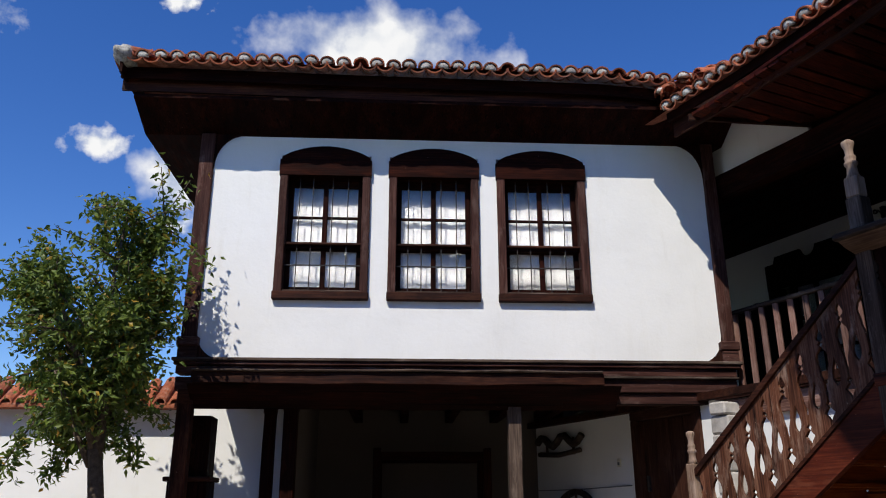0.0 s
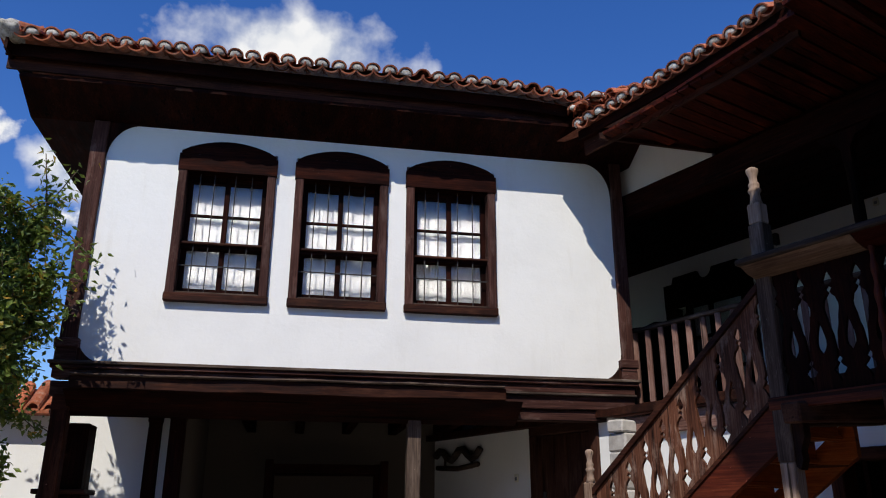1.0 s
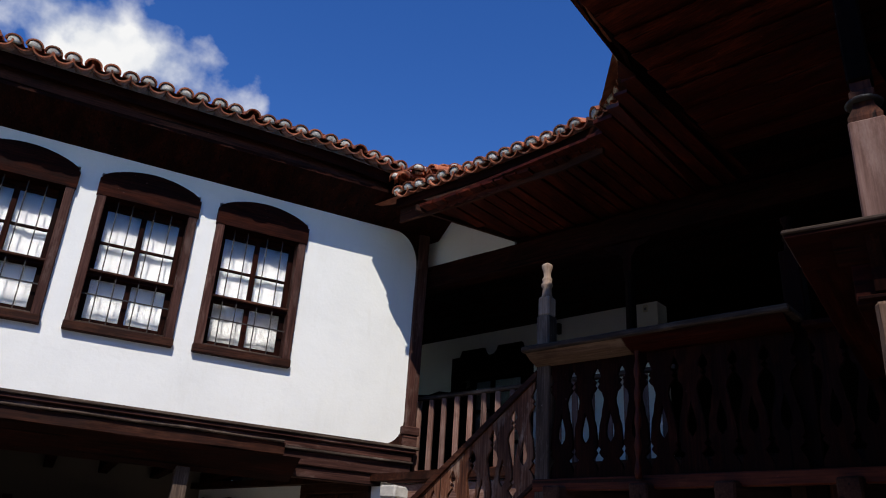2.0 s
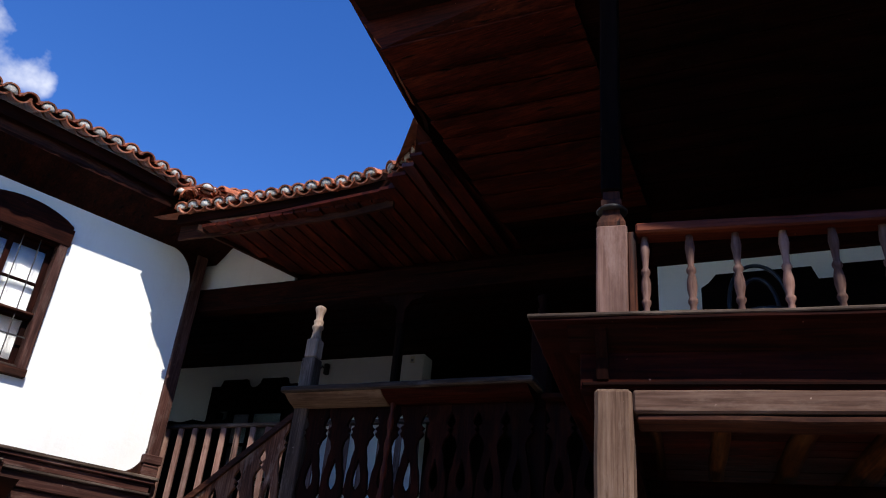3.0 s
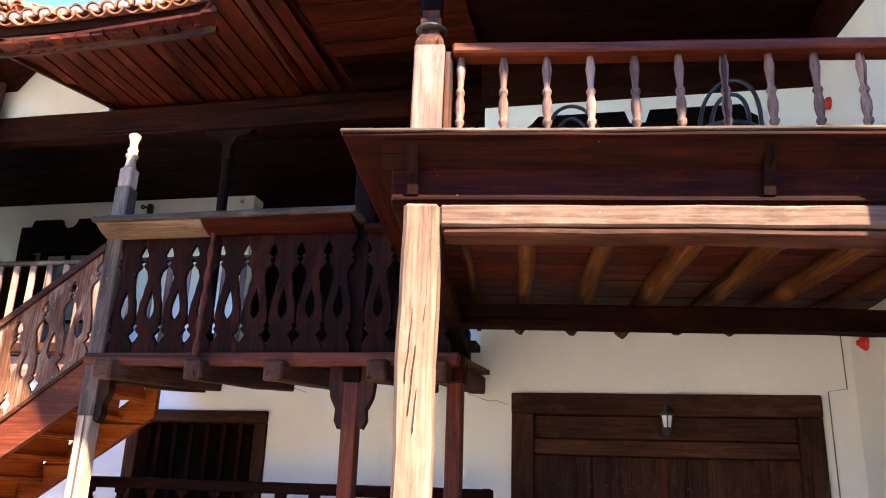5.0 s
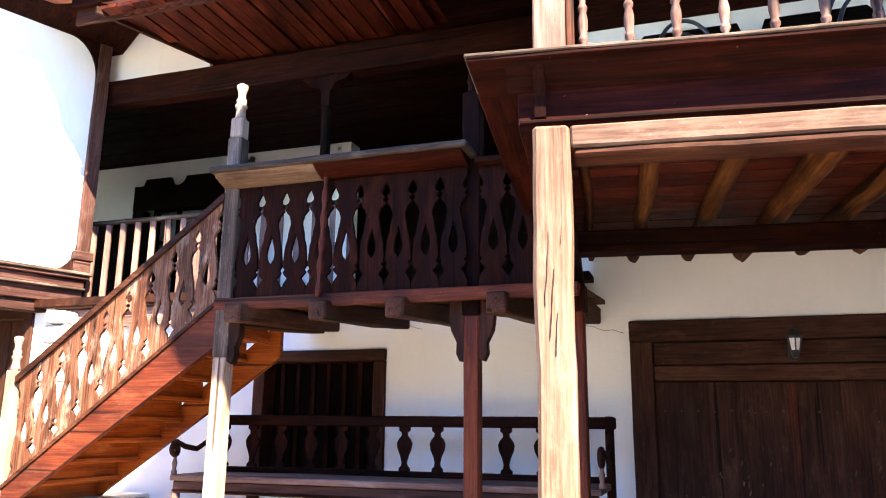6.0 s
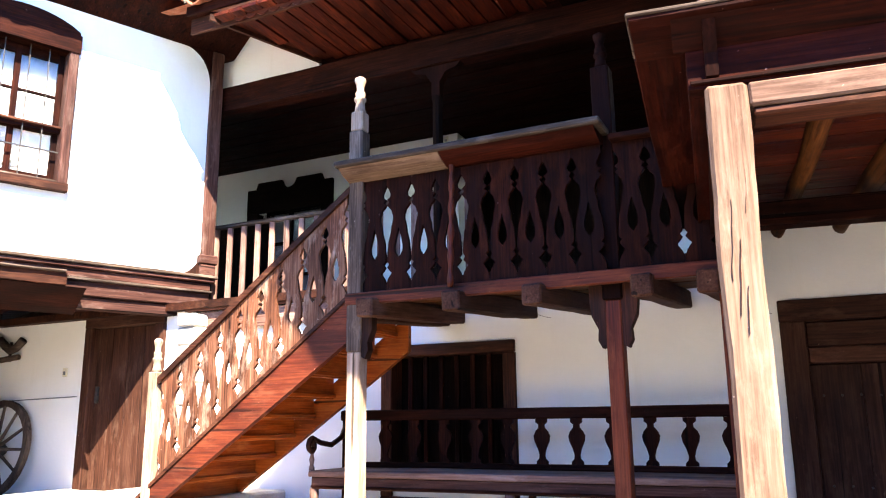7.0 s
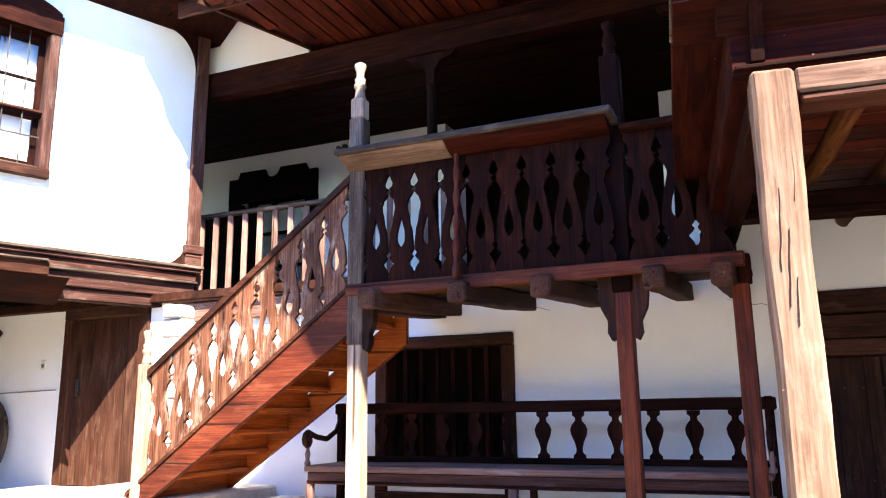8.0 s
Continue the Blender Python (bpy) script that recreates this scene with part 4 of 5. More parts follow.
def stair():
    s = thing("staircase", "steep open wooden stair with red-brown stringers and orange risers", "stairs")
    k = -0.75                                   # rise along y
    line = lambda y: 0.09 + k * (y - 5.0)       # noqa: E731  top of the stringer
    ya, yb = 5.14, 3.22
    L = [(ya, -0.03), (ya - 0.22, -0.03), (yb, line(yb) - 0.30), (yb, line(yb)), (ya, line(ya))]
    for x0, mat in ((5.19, RED), (6.10, ORANGE)):
        part("stringer", prism(L, 0.05, lambda a, b, d: (x0 + d, a, b)), mat["y"], s, "red-brown worn stringer" if x0 < 5.5 else "orange pine stringer")
    part("stringer_bead", prism([(ya, line(ya) + 0.003), (ya, line(ya) + 0.035), (yb, line(yb) + 0.035), (yb, line(yb) + 0.003)], 0.08, lambda a, b, d: (5.175 + d, a, b)), BROWN["y"], s)
    n = 9
    for i in range(n):
        z = (i + 1) * (LAND - 0.02) / n
        y = 4.98 + (3.20 - 4.98) * (i + 0.25) / n
        part("tread", slab(5.242, 6.098, y - 0.235, y + 0.03, z - 0.032, z, 0.005), ORANGE["x"], s)
        part("riser", slab(5.242, 6.098, y - 0.012, y + 0.008, z - 0.205, z - 0.033, 0.002), ORANGE["x"], s)
    w = 0.192
    h = 0.765
    first = None
    for i in range(9):
        y = 4.88 - w * i
        m = pose(5.205, y, line(y) + 0.03)
        if first is None:
            first = part("fret_board", fret_board(w, h, 0.024, k), SCORCHED["z"], s, "scorched and rubbed fretwork board")
            first.matrix_basis = m
        else:
            twin(first, m, s)
    part("handrail", prism([(5.0, line(5.0) + h + 0.025), (5.0, line(5.0) + h + 0.08), (3.22, line(3.22) + h + 0.08), (3.22, line(3.22) + h + 0.025)], 0.075, lambda a, b, d: (5.18 + d, a, b)), BROWN["y"], s, "worn brown handrail")


stair()


def stair_foot_slabs():
    st = thing("stone_step", "worn pale stone slabs at the stair foot", "step", group="stone slabs")
    for k, (x0, x1, y0, y1, z) in enumerate(((5.0, 6.6, 4.75, 6.3, -0.02), (4.3, 4.97, 4.9, 6.2, -0.12), (5.6, 6.62, 6.33, 7.7, -0.10), (6.3, 6.62, 4.1, 4.72, -0.12))):
        part("slab", worn(x0, x1, y0, y1, GROUND - 0.05, z, 0.3, 0.015, 0.02, seed=k), STONE, st)


stair_foot_slabs()


def gallery_rail():
    r = thing("gallery_balustrade", "plain slanting-edged baluster rail along the gallery", "balustrade")
    part("handrail", worn(7.12, 7.19, 3.0, 6.55, 2.72, 2.765, 0.4, 0.004), GREY["y"], r)
    part("foot_rail", worn(7.11, 7.20, 3.0, 6.55, 1.85, 1.91, 0.4, 0.004), BROWN["y"], r)
    part("floor_beam", worn(6.95, 7.18, 3.0, 6.55, 1.62, 1.845, 0.4, 0.006), GREY["y"], r)
    b = part("baluster", slab(-0.02, 0.02, -0.03, 0.03, 1.91, 2.72, 0.004), PINK["z"], r)
    b.matrix_basis = pose(7.155, 6.45, 0)
    for k in range(1, 18):
        twin(b, pose(7.155, 6.45 - 0.195 * k, 0, 0, 0, 25), r)


gallery_rail()


def gallery_column(y, label):
    c = thing("gallery_column", label, "column", pose(7.1, y, 0), group="columns of the gallery")
    part("shaft", lathe([(0.058, 1.80), (0.052, 2.2), (0.052, 3.7), (0.062, 3.76)], 10), BLACK["z"], c)
    part("foot", slab(-0.06, 0.06, -0.06, 0.06, 1.80, 2.0, 0.01), BLACK["z"], c)
    prof = [(0.045, 3.75), (0.045, 3.90), (0.11, 4.0), (0.23, 4.03), (0.31, 4.12), (-0.31, 4.12), (-0.23, 4.03), (-0.11, 4.0), (-0.045, 3.90), (-0.045, 3.75)]
    part("capital", prism(prof, 0.1, lambda a, b, d: (-0.05 + d, a, b)), DARK["z"], c, "carved bracket capital")
    return c


for y in (3.42, 0.95):
    gallery_column(y, "slender dark gallery column with bracket capital")

# ---- the veranda bay ----
BAY = pose(3.23, 0.48, 0, 0, 0, 7)


def log_joist(x0, x1, y, r, top, seed):
    """A rough pole, flattened on top, wandering a little along its length."""
    bm = bmesh.new()
    n, m = 14, 9
    rows = []
    for i in range(n + 1):
        x = x0 + (x1 - x0) * i / n
        wob = noise.noise_vector(Vector((x * 1.3, seed, 0.0)))
        row = []
        for k in range(m):
            a = math.pi * k / (m - 1)
            rr = r * (1 + 0.16 * noise.noise(Vector((x * 3.1, k * 0.6, seed))) + 0.10 * wob.z)
            row.append(bm.verts.new((x, y + wob.x * 0.022 + rr * math.cos(a), top - rr * 1.7 * math.sin(a) ** 0.8)))
        rows.append(row)
    for a, c in zip(rows, rows[1:]):
        for k in range(m):
            bm.faces.new((a[k], c[k], c[(k + 1) % m], a[(k + 1) % m]))
    bm.faces.new(rows[0][::-1])
    bm.faces.new(rows[-1])
    return bm


def bay():
    b = thing("veranda", "projecting timber veranda on hewn beams", "veranda", BAY, kind="structure")
    # separate darker strip stands in for the front beam's shaded underside
    part("under_beam", worn(0.012, 0.16, -2.95, -0.15, 1.598, 1.628, 0.2, 0.006, 0.008, seed=6), BROWN["y"], b)
    part("front_beam", worn(0.0, 0.13, -2.95, -0.138, 1.63, 1.717, 0.09, 0.006, 0.008), DRIFT["y"], b, "sun-bleached hewn front beam with splits")
    part("fascia", slab(0.02, 0.10, -2.95, 0.06, 1.72, 1.953, 0.004), MAROON["y"], b)
    part("fascia_cap", slab(0.004, 0.019, -2.95, 0.05, 1.735, 1.75, 0.003), DARK["y"], b)
    part("ledge", worn(-0.115, 0.22, -2.95, 0.245, 1.953, 1.972, 0.2, 0.004, 0.004), MAROON["y"], b, "broad dark red ledge board")
    part("ledge_lip", worn(-0.122, 0.225, -2.95, 0.253, 1.972, 1.987, 0.1, 0.004, 0.004, seed=7), GREY["y"], b, "grey weathered top board, worn along its edge")
    part("ledge_side", worn(0.22, 3.2, 0.02, 0.25, 1.953, 1.985, 0.2, 0.005, 0.006, seed=4), MAROON["x"], b)
    part("cove", prism([(-0.085, 1.953), (0.018, 1.953), (0.018, 1.87)], 2.95, lambda a, c, d: (a, -2.95 + d + 0.1, c)), MAROON["y"], b)
    part("side_beam", worn(0.15, 3.3, -0.11, -0.005, 1.62, 1.72, 0.3, 0.008, seed=2), DARK["x"], b)
    part("side_fascia", slab(0.10, 3.3, -0.02, 0.06, 1.72, 1.953, 0.004), MAROON["x"], b)
    part("inner_beam", worn(1.9, 2.05, -2.95, -0.02, 1.63, 1.77, 0.3, 0.008, seed=5), DARK["y"], b)
    lean = pose(0.1, 0, 1.87) @ pose(0, 0, 0, 0, -1.35, 0) @ pose(-0.1, 0, -1.87)
    for k in range(7):
        y = -0.17 if k == 0 else -0.10 - 0.40 * k
        w = (0.028, 0.048, 0.054, 0.066, 0.056, 0.06, 0.05)[k]
        o = part("joist", log_joist(0.10, 3.45, y, w, 1.872, k + 20.0), TAN["x"], b, "rough half-round joist", smooth=True)
        o.matrix_basis = lean
    rnd = random.Random(6)
    x = 0.1
    while x < 3.4:
        w = rnd.uniform(0.16, 0.24)
        o = part("floor_plank", slab(x, x + w - 0.012, -2.9, 0.0, 1.868 + rnd.uniform(0, 0.006), 1.886, 0.002), DEEP["y"], b)
        o.matrix_basis = lean
        x += w
    for y in (-0.05, -1.42):
        part("ledge_bracket", prism([(-0.075, 1.95), (0.015, 1.95), (0.015, 1.755), (0.004, 1.76), (-0.012, 1.84), (-0.065, 1.925)], 0.045, lambda a, c, d: (a, y + d, c)), DARK["z"], b)
    p = thing("veranda_post", "massive hewn post, sun-bleached and deeply split", "post", BAY)
    part("shaft", worn(0.0, 0.145, -0.135, 0.005, -0.55, 1.72, 0.10, 0.010, 0.014, seed=11), PALE["z"], p)
    rnd = random.Random(17)
    for z0, z1, y, w in ((0.90, 1.16, -0.052, 0.0034), (0.84, 1.00, -0.071, 0.0016), (1.02, 1.30, -0.036, 0.0006), (1.25, 1.62, -0.095, 0.0006)):
        n = 18
        mid = [y + 0.05 * (z0 - z) + 0.007 * noise.noise(Vector((z * 9.0, z0 * 5, 0))) for z in [z0 + (z1 - z0) * k / n for k in range(n + 1)]]
        wid = [0.0002 + 0.55 * w * math.sin(math.pi * k / n) * rnd.uniform(0.35, 1.0) for k in range(n + 1)]
        left = [(m - q, z0 + (z1 - z0) * k / n) for k, (m, q) in enumerate(zip(mid, wid))]
        right = [(m + q, z0 + (z1 - z0) * k / n) for k, (m, q) in enumerate(zip(mid, wid))][::-1]
        part("split", prism(left + right, 0.02, lambda a, b, d: (-0.004 + d, a, b)), BROWN["z"], p, "dark drying crack in the grain")
    u = thing("veranda_column", "square veranda column with carved neck, upper shaft darkened for shade", "column", BAY)
    part("pedestal", worn(0.03, 0.165, -0.13, 0.0, 1.925, 2.453, 0.1, 0.003, 0.006, seed=3), PINK["z"], u, "brown square pedestal")
    part("side_strip", slab(0.04, 0.12, -0.165, -0.132, 1.925, 2.423, 0.004), BROWN["z"], u)
    part("neck", lathe([(0.085, 0), (0.085, 0.02), (0.055, 0.07), (0.05, 0.1), (0.062, 0.115), (0.062, 0.14), (0.052, 0.15), (0.05, 0.21)], 4, pose(0.097, -0.065, 2.453, 0, 0, 45)), BROWN["z"], u)
    part("rope", lathe([(0.062, 0), (0.07, 0.008), (0.062, 0.016)], 14, pose(0.097, -0.065, 2.548)), IRON, u, "wire ring", smooth=True)
    # eave shade put into the colour: shaft is black from the neck up
    part("shaft", worn(0.05, 0.145, -0.11, -0.02, 2.643, EAVE - 0.04, 0.3, 0.004, seed=8), BLACK["z"], u)
    # turned balustrade
    r = thing("veranda_balustrade", "row of turned balusters under a red-brown handrail", "balustrade", BAY)
    part("handrail", worn(0.02, 0.13, -2.95, -0.166, 2.405, 2.452, 0.3, 0.004, 0.008), RED["y"], r)
    part("foot_rail", slab(0.03, 0.12, -2.95, -0.166, 1.926, 1.940, 0.003), BROWN["y"], r)
    prof = [(0.016, 0), (0.022, 0.03), (0.024, 0.07), (0.017, 0.11), (0.012, 0.14), (0.02, 0.155), (0.02, 0.165), (0.014, 0.175), (0.021, 0.21), (0.021, 0.24), (0.014, 0.275), (0.02, 0.285), (0.02, 0.295),
            (0.012, 0.31), (0.016, 0.35), (0.021, 0.39), (0.016, 0.43), (0.014, 0.455)]
    bal = part("baluster", lathe([(a, b * 1.055) for a, b in prof], 10), PINK["z"], r, smooth=True)
    bal.matrix_basis = pose(0.075, -0.20, 1.936)
    for k in range(1, 15):
        twin(bal, pose(0.075, -0.20 - 0.181 * k, 1.936, 0, 0, 40 * k), r)


bay()

# ---- doors, openings of the ground floor ----
def gate():
    g = thing("door_1", "wide dark double door with heavy timber frame", "door", pose(WALL, 0.0, 0), kind="structure")
    y0, y1, z1 = -1.80, 0.46, 1.40
    for a, b in ((y0, y0 + 0.17), (y1 - 0.17, y1)):
        part("jamb", worn(-0.03, 0.22, a, b, -0.5, z1 - 0.16, 0.3, 0.005, seed=a), SCUFFED["z"], g)
    part("lintel", worn(-0.035, 0.22, y0, y1, z1 - 0.16, z1, 0.3, 0.005), SCUFFED["y"], g)
    part("lintel", worn(0.02, 0.2, y0 + 0.17, y1 - 0.17, z1 - 0.34, z1 - 0.165, 0.3, 0.004, seed=3), SCUFFED["y"], g)
    part("lintel", worn(-0.01, 0.2, y0 + 0.17, y1 - 0.17, z1 - 0.46, z1 - 0.345, 0.3, 0.004, seed=5), SCUFFED["y"], g)
    ym = (y0 + y1) / 2
    for a, b in ((y0 + 0.17, ym), (ym, y1 - 0.17)):
        d = part("door_leaf", slab(0.07, 0.10, a + 0.004, b - 0.004, -0.48, z1 - 0.46, 0.003), SCUFFED["z"], g)
        n = 3
        w = (b - a) / n
        for k in range(n):
            part("plank", slab(0.045, 0.07, a + w * k + 0.0015, a + w * (k + 1) - 0.0015, -0.48, z1 - 0.47, 0.002), SCUFFED["z"], d, "scuffed blackened plank")


gate()


def gate_details():
    """Cover strip between the leaves, rows of nail heads and pale scuff marks."""
    g = bpy.data.objects["door_1"]
    part("cover_strip", worn(0.028, 0.045, -0.70, -0.64, -0.48, 0.93, 0.2, 0.003), RED["z"], g, "reddish cover strip between the leaves")
    rnd = random.Random(31)
    nail = None
    for z in (0.72, 0.1):
        for k in range(16):
            y = -1.55 + 0.118 * k
            if abs(y + 0.67) < 0.06:
                continue
            m = pose(0.0445, y, z + rnd.uniform(-0.008, 0.008), 0, -90, 0)
            if nail is None:
                nail = part("nail_head", lathe([(0.009, 0), (0.008, 0.003), (0.003, 0.005)], 6), IRON, g)
                nail.matrix_basis = m
            else:
                twin(nail, m, g)
    for k in range(46):
        y, z = rnd.gauss(-0.32, 0.16) if k % 3 else rnd.gauss(-1.1, 0.2), rnd.gauss(0.22, 0.16)
        if z > 0.75 or abs(y + 0.67) < 0.05:
            continue
        h, t = rnd.uniform(0.015, 0.06), rnd.uniform(0.002, 0.005)
        lean = rnd.uniform(-0.4, 0.4) * h
        part("scuff", prism([(y, z), (y + t, z + h * 0.4), (y + lean + t, z + h), (y + lean, z + h * 0.6)], 0.0015, lambda a, b, d: (0.0435 + d, a, b)), DRIFT["z"], g, "pale scraped scuff")


gate_details()


def shuttered_window():
    w = thing("window_1", "ground-floor window closed with dark vertical bars and boards", "window", pose(WALL, 0, 0), kind="structure")
    a, b, z0, z1 = 2.50, 3.78, -0.06, 1.23
    for p, q in ((a, a + 0.11), (b - 0.11, b)):
        part("jamb", worn(-0.03, 0.2, p, q, z0, z1 - 0.1, 0.3, 0.004, seed=p), BROWN["z"], w)
    part("head", worn(-0.035, 0.2, a, b, z1 - 0.1, z1, 0.3, 0.004), BROWN["y"], w)
    part("sill", worn(-0.035, 0.2, a, b, z0 - 0.06, z0, 0.3, 0.004), BROWN["y"], w)
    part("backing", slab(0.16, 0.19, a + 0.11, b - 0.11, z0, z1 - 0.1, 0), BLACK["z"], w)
    bar = part("slat", slab(-0.02, 0.02, -0.02, 0.02, z0, z1 - 0.1, 0.004), DARK["z"], w)
    n = 6
    bar.matrix_basis = pose(0.06, a + 0.11 + (b - a - 0.22) / (n + 1), 0)
    for k in range(2, n + 1):
        twin(bar, pose(0.06, a + 0.11 + (b - a - 0.22) * k / (n + 1), 0), w)


shuttered_window()


def porch_door():
    d = thing("door_2", "closed brown plank door in a heavy timber frame", "door", pose(WALL, 0, 0), kind="structure")
    a, b, z0, z1 = 6.42, 7.60, -0.12, 1.74
    for p, q in ((a, a + 0.12), (b - 0.12, b)):
        part("jamb", worn(-0.04, 0.2, p, q, z0, z1 - 0.12, 0.3, 0.004, seed=p), SCUFFED["z"], d)
    part("lintel", worn(-0.045, 0.2, a, b, z1 - 0.12, z1, 0.3, 0.004), SCUFFED["y"], d)
    w = (b - a - 0.24) / 4
    leaf = part("door_leaf", slab(0.08, 0.11, a + 0.12, b - 0.12, z0, z1 - 0.12, 0.003), SCUFFED["z"], d)
    for k in range(4):
        part("plank", slab(0.05, 0.08, a + 0.12 + w * k + 0.003, a + 0.12 + w * (k + 1) - 0.003, z0 + 0.01, z1 - 0.125, 0.004), SCUFFED["z"], leaf)
    part("iron_latch", slab(0.02, 0.05, b - 0.2, b - 0.16, 0.8, 0.98, 0.004), IRON, leaf)


porch_door()


def gallery_window():
    w = thing("window_2", "dark gallery window with scalloped head board", "window", pose(9.72, 7.18, 0.28), kind="structure")
    head = [(-0.78, 3.42), (-0.78, 3.80), (-0.62, 3.80), (-0.58, 3.90)]
    head += [(-0.14, 3.90)] + [(0.13 * math.cos(radians(180 + a)), 3.90 + 0.13 * math.sin(radians(180 + a))) for a in range(15, 180, 15)] + [(0.14, 3.90)]
    head += [(0.58, 3.90), (0.62, 3.80), (0.78, 3.80), (0.78, 3.42)]
    part("head", prism(head, 0.05, lambda a, b, d: (-0.06 + d, a, b)), BLACK["y"], w)
    for s in (-1, 1):
        part("jamb", slab(-0.06, 0.1, s * 0.68 - 0.1, s * 0.68 + 0.1, 1.9, 3.42, 0.006), BLACK["z"], w)
    part("mullion", slab(0.0, 0.06, -0.03, 0.03, 1.9, 3.42, 0.004), BLACK["z"], w)
    for z in (2.4, 2.9):
        part("transom", slab(0.0, 0.06, -0.58, 0.58, z, z + 0.04, 0.004), BLACK["y"], w)
    for y in (-0.31, 0.31):
        p = part("pane", slab(0.07, 0.074, y - 0.28, y + 0.28, 1.9, 3.42, 0), GLASS, w)
        p.visible_shadow = False
    c = part("curtain", slab(0.16, 0.165, -0.5, 0.5, 1.9, 3.42, 0), CLOTH, w)


gallery_window()


# ---- loose things ----
def bench():
    b = thing("bench", "long dark wooden bench with fretted back and scrolled arm", "bench", pose(5.72, 2.24, GROUND))
    L = 1.65
    part("seat", worn(-0.02, 0.52, -L, L, 0.41, 0.455, 0.4, 0.004, 0.008), PINK["y"], b, "worn grey-pink seat boards")
    part("apron", worn(0.0, 0.03, -L + 0.02, L - 0.02, 0.32, 0.41, 0.4, 0.004), WEATH["y"], b)
    part("apron_bead", slab(-0.01, 0.0, -L + 0.02, L - 0.02, 0.33, 0.345, 0.002), DARK["y"], b)
    part("top_rail", worn(0.50, 0.55, -L - 0.05, L + 0.05, 0.83, 0.915, 0.4, 0.004, 0.01), DARK["y"], b)
    part("lower_rail", worn(0.50, 0.54, -L, L, 0.455, 0.50, 0.4, 0.004), DARK["y"], b)
    prof = [(0, 0.22), (0.06, 0.22), (0.12, 0.12), (0.2, 0.10), (0.34, 0.16), (0.5, 0.28), (0.62, 0.31), (0.72, 0.24), (0.8, 0.12), (0.87, 0.11), (0.92, 0.22), (1, 0.22)]
    out = [(p * 0.2, u * 0.33) for u, p in prof] + [(-p * 0.2, u * 0.33) for u, p in prof][::-1]
    bal = part("fret_baluster", prism(out, 0.022, lambda a, c, d: (0.515 + d, a, 0.50 + c)), DARK["z"], b)
    ys = [-L + 0.22 + k * 0.27 for k in range(12)]
    bal.matrix_basis = pose(0, ys[0], 0)
    for y in ys[1:]:
        twin(bal, pose(0, y, 0), b)
    for y in (-L, L):
        part("back_post", worn(0.50, 0.56, y - 0.03, y + 0.03, 0.0, 0.92, 0.3, 0.003), DARK["z"], b)
        pts = [(0.52, y, 0.80), (0.45, y, 0.70), (0.3, y, 0.64), (0.15, y, 0.66), (0.03, y, 0.70)]
        for a in range(0, 400, 40):
            rr = 0.06 * (1 - a / 520)
            pts.append((0.03 - rr * math.sin(radians(a)), y, 0.64 + rr * math.cos(radians(a))))
        part("arm", tube(pts, 0.022, 8), BROWN["x"], b, "scrolled arm", smooth=True)
        part("arm_support", lathe([(0.024, 0), (0.024, 0.02), (0.014, 0.04), (0.022, 0.08), (0.012, 0.12), (0.02, 0.14), (0.015, 0.16)], 10, pose(0.03, y, 0.455)), PINK["z"], b, smooth=True)
    leg = [(0.032, 0), (0.036, 0.05), (0.02, 0.1), (0.032, 0.15), (0.022, 0.19), (0.034, 0.24), (0.034, 0.32)]
    for y in (-L + 0.03, 0.0, L - 0.03):
        part("leg", lathe(leg, 12, pose(0.03, y, 0.0)), PINK["z"], b, smooth=True)
        if y != 0:
            continue
        part("leg", slab(0.48, 0.52, y - 0.025, y + 0.025, 0.0, 0.41, 0.004), BROWN["z"], b)


bench()


def lantern():
    l = thing("wall_lantern", "small black iron wall lantern with glass", "lamp", pose(WALL - 0.16, -0.70, 1.14))
    part("backplate", slab(0.12, 0.14, -0.035, 0.035, -0.06, 0.14, 0.006), IRON, l)
    part("arm", tube([(0.12, 0, 0.0), (0.06, 0, -0.05), (0.0, 0, -0.02)], 0.009, 6), IRON, l)
    for k in range(6):
        a = math.pi / 3 * k
        part("glazing_bar", tube([(0.034 * math.cos(a), 0.034 * math.sin(a), 0), (0.05 * math.cos(a), 0.05 * math.sin(a), 0.09)], 0.005, 5), IRON, l)
    part("base", lathe([(0.02, -0.05), (0.034, -0.02), (0.036, 0.0)], 6), IRON, l)
    g = part("glass", lathe([(0.028, 0.0), (0.042, 0.09)], 6), CLOTH, l, "pale frosted glass body")
    part("cap", lathe([(0.058, 0.085), (0.062, 0.10), (0.03, 0.15), (0.01, 0.16), (0.01, 0.18)], 6), IRON, l)


lantern()


def bentwood_chair(m, label):
    c = thing("bentwood_chair", label, "chair", m, group="chairs on the veranda")
    part("seat", lathe([(0.19, 0.44), (0.205, 0.45), (0.205, 0.47), (0.18, 0.475)], 20), BLUEBLACK, c, smooth=True)
    for s in (1, -1):
        for x, y, tx, ty in ((0.12, 0.13, 0.17, 0.19), (-0.13, 0.13, -0.18, 0.17)):
            part("leg", tube([(tx, s * ty, 0), (x, s * y, 0.45)], 0.014, 8), BLUEBLACK, c, smooth=True)
    for r, h, z in ((0.19, 0.52, 0.44), (0.12, 0.40, 0.46)):
        pts = [(0.16 + 0.08 * math.sin(math.pi * k / 20), -r * math.cos(math.pi * k / 20) * (1 + 0.12 * math.sin(math.pi * k / 20)), z + h * math.sin(math.pi * k / 20) ** 0.7) for k in range(21)]
        part("back_hoop", tube(pts, 0.014, 8), BLUEBLACK, c, smooth=True)


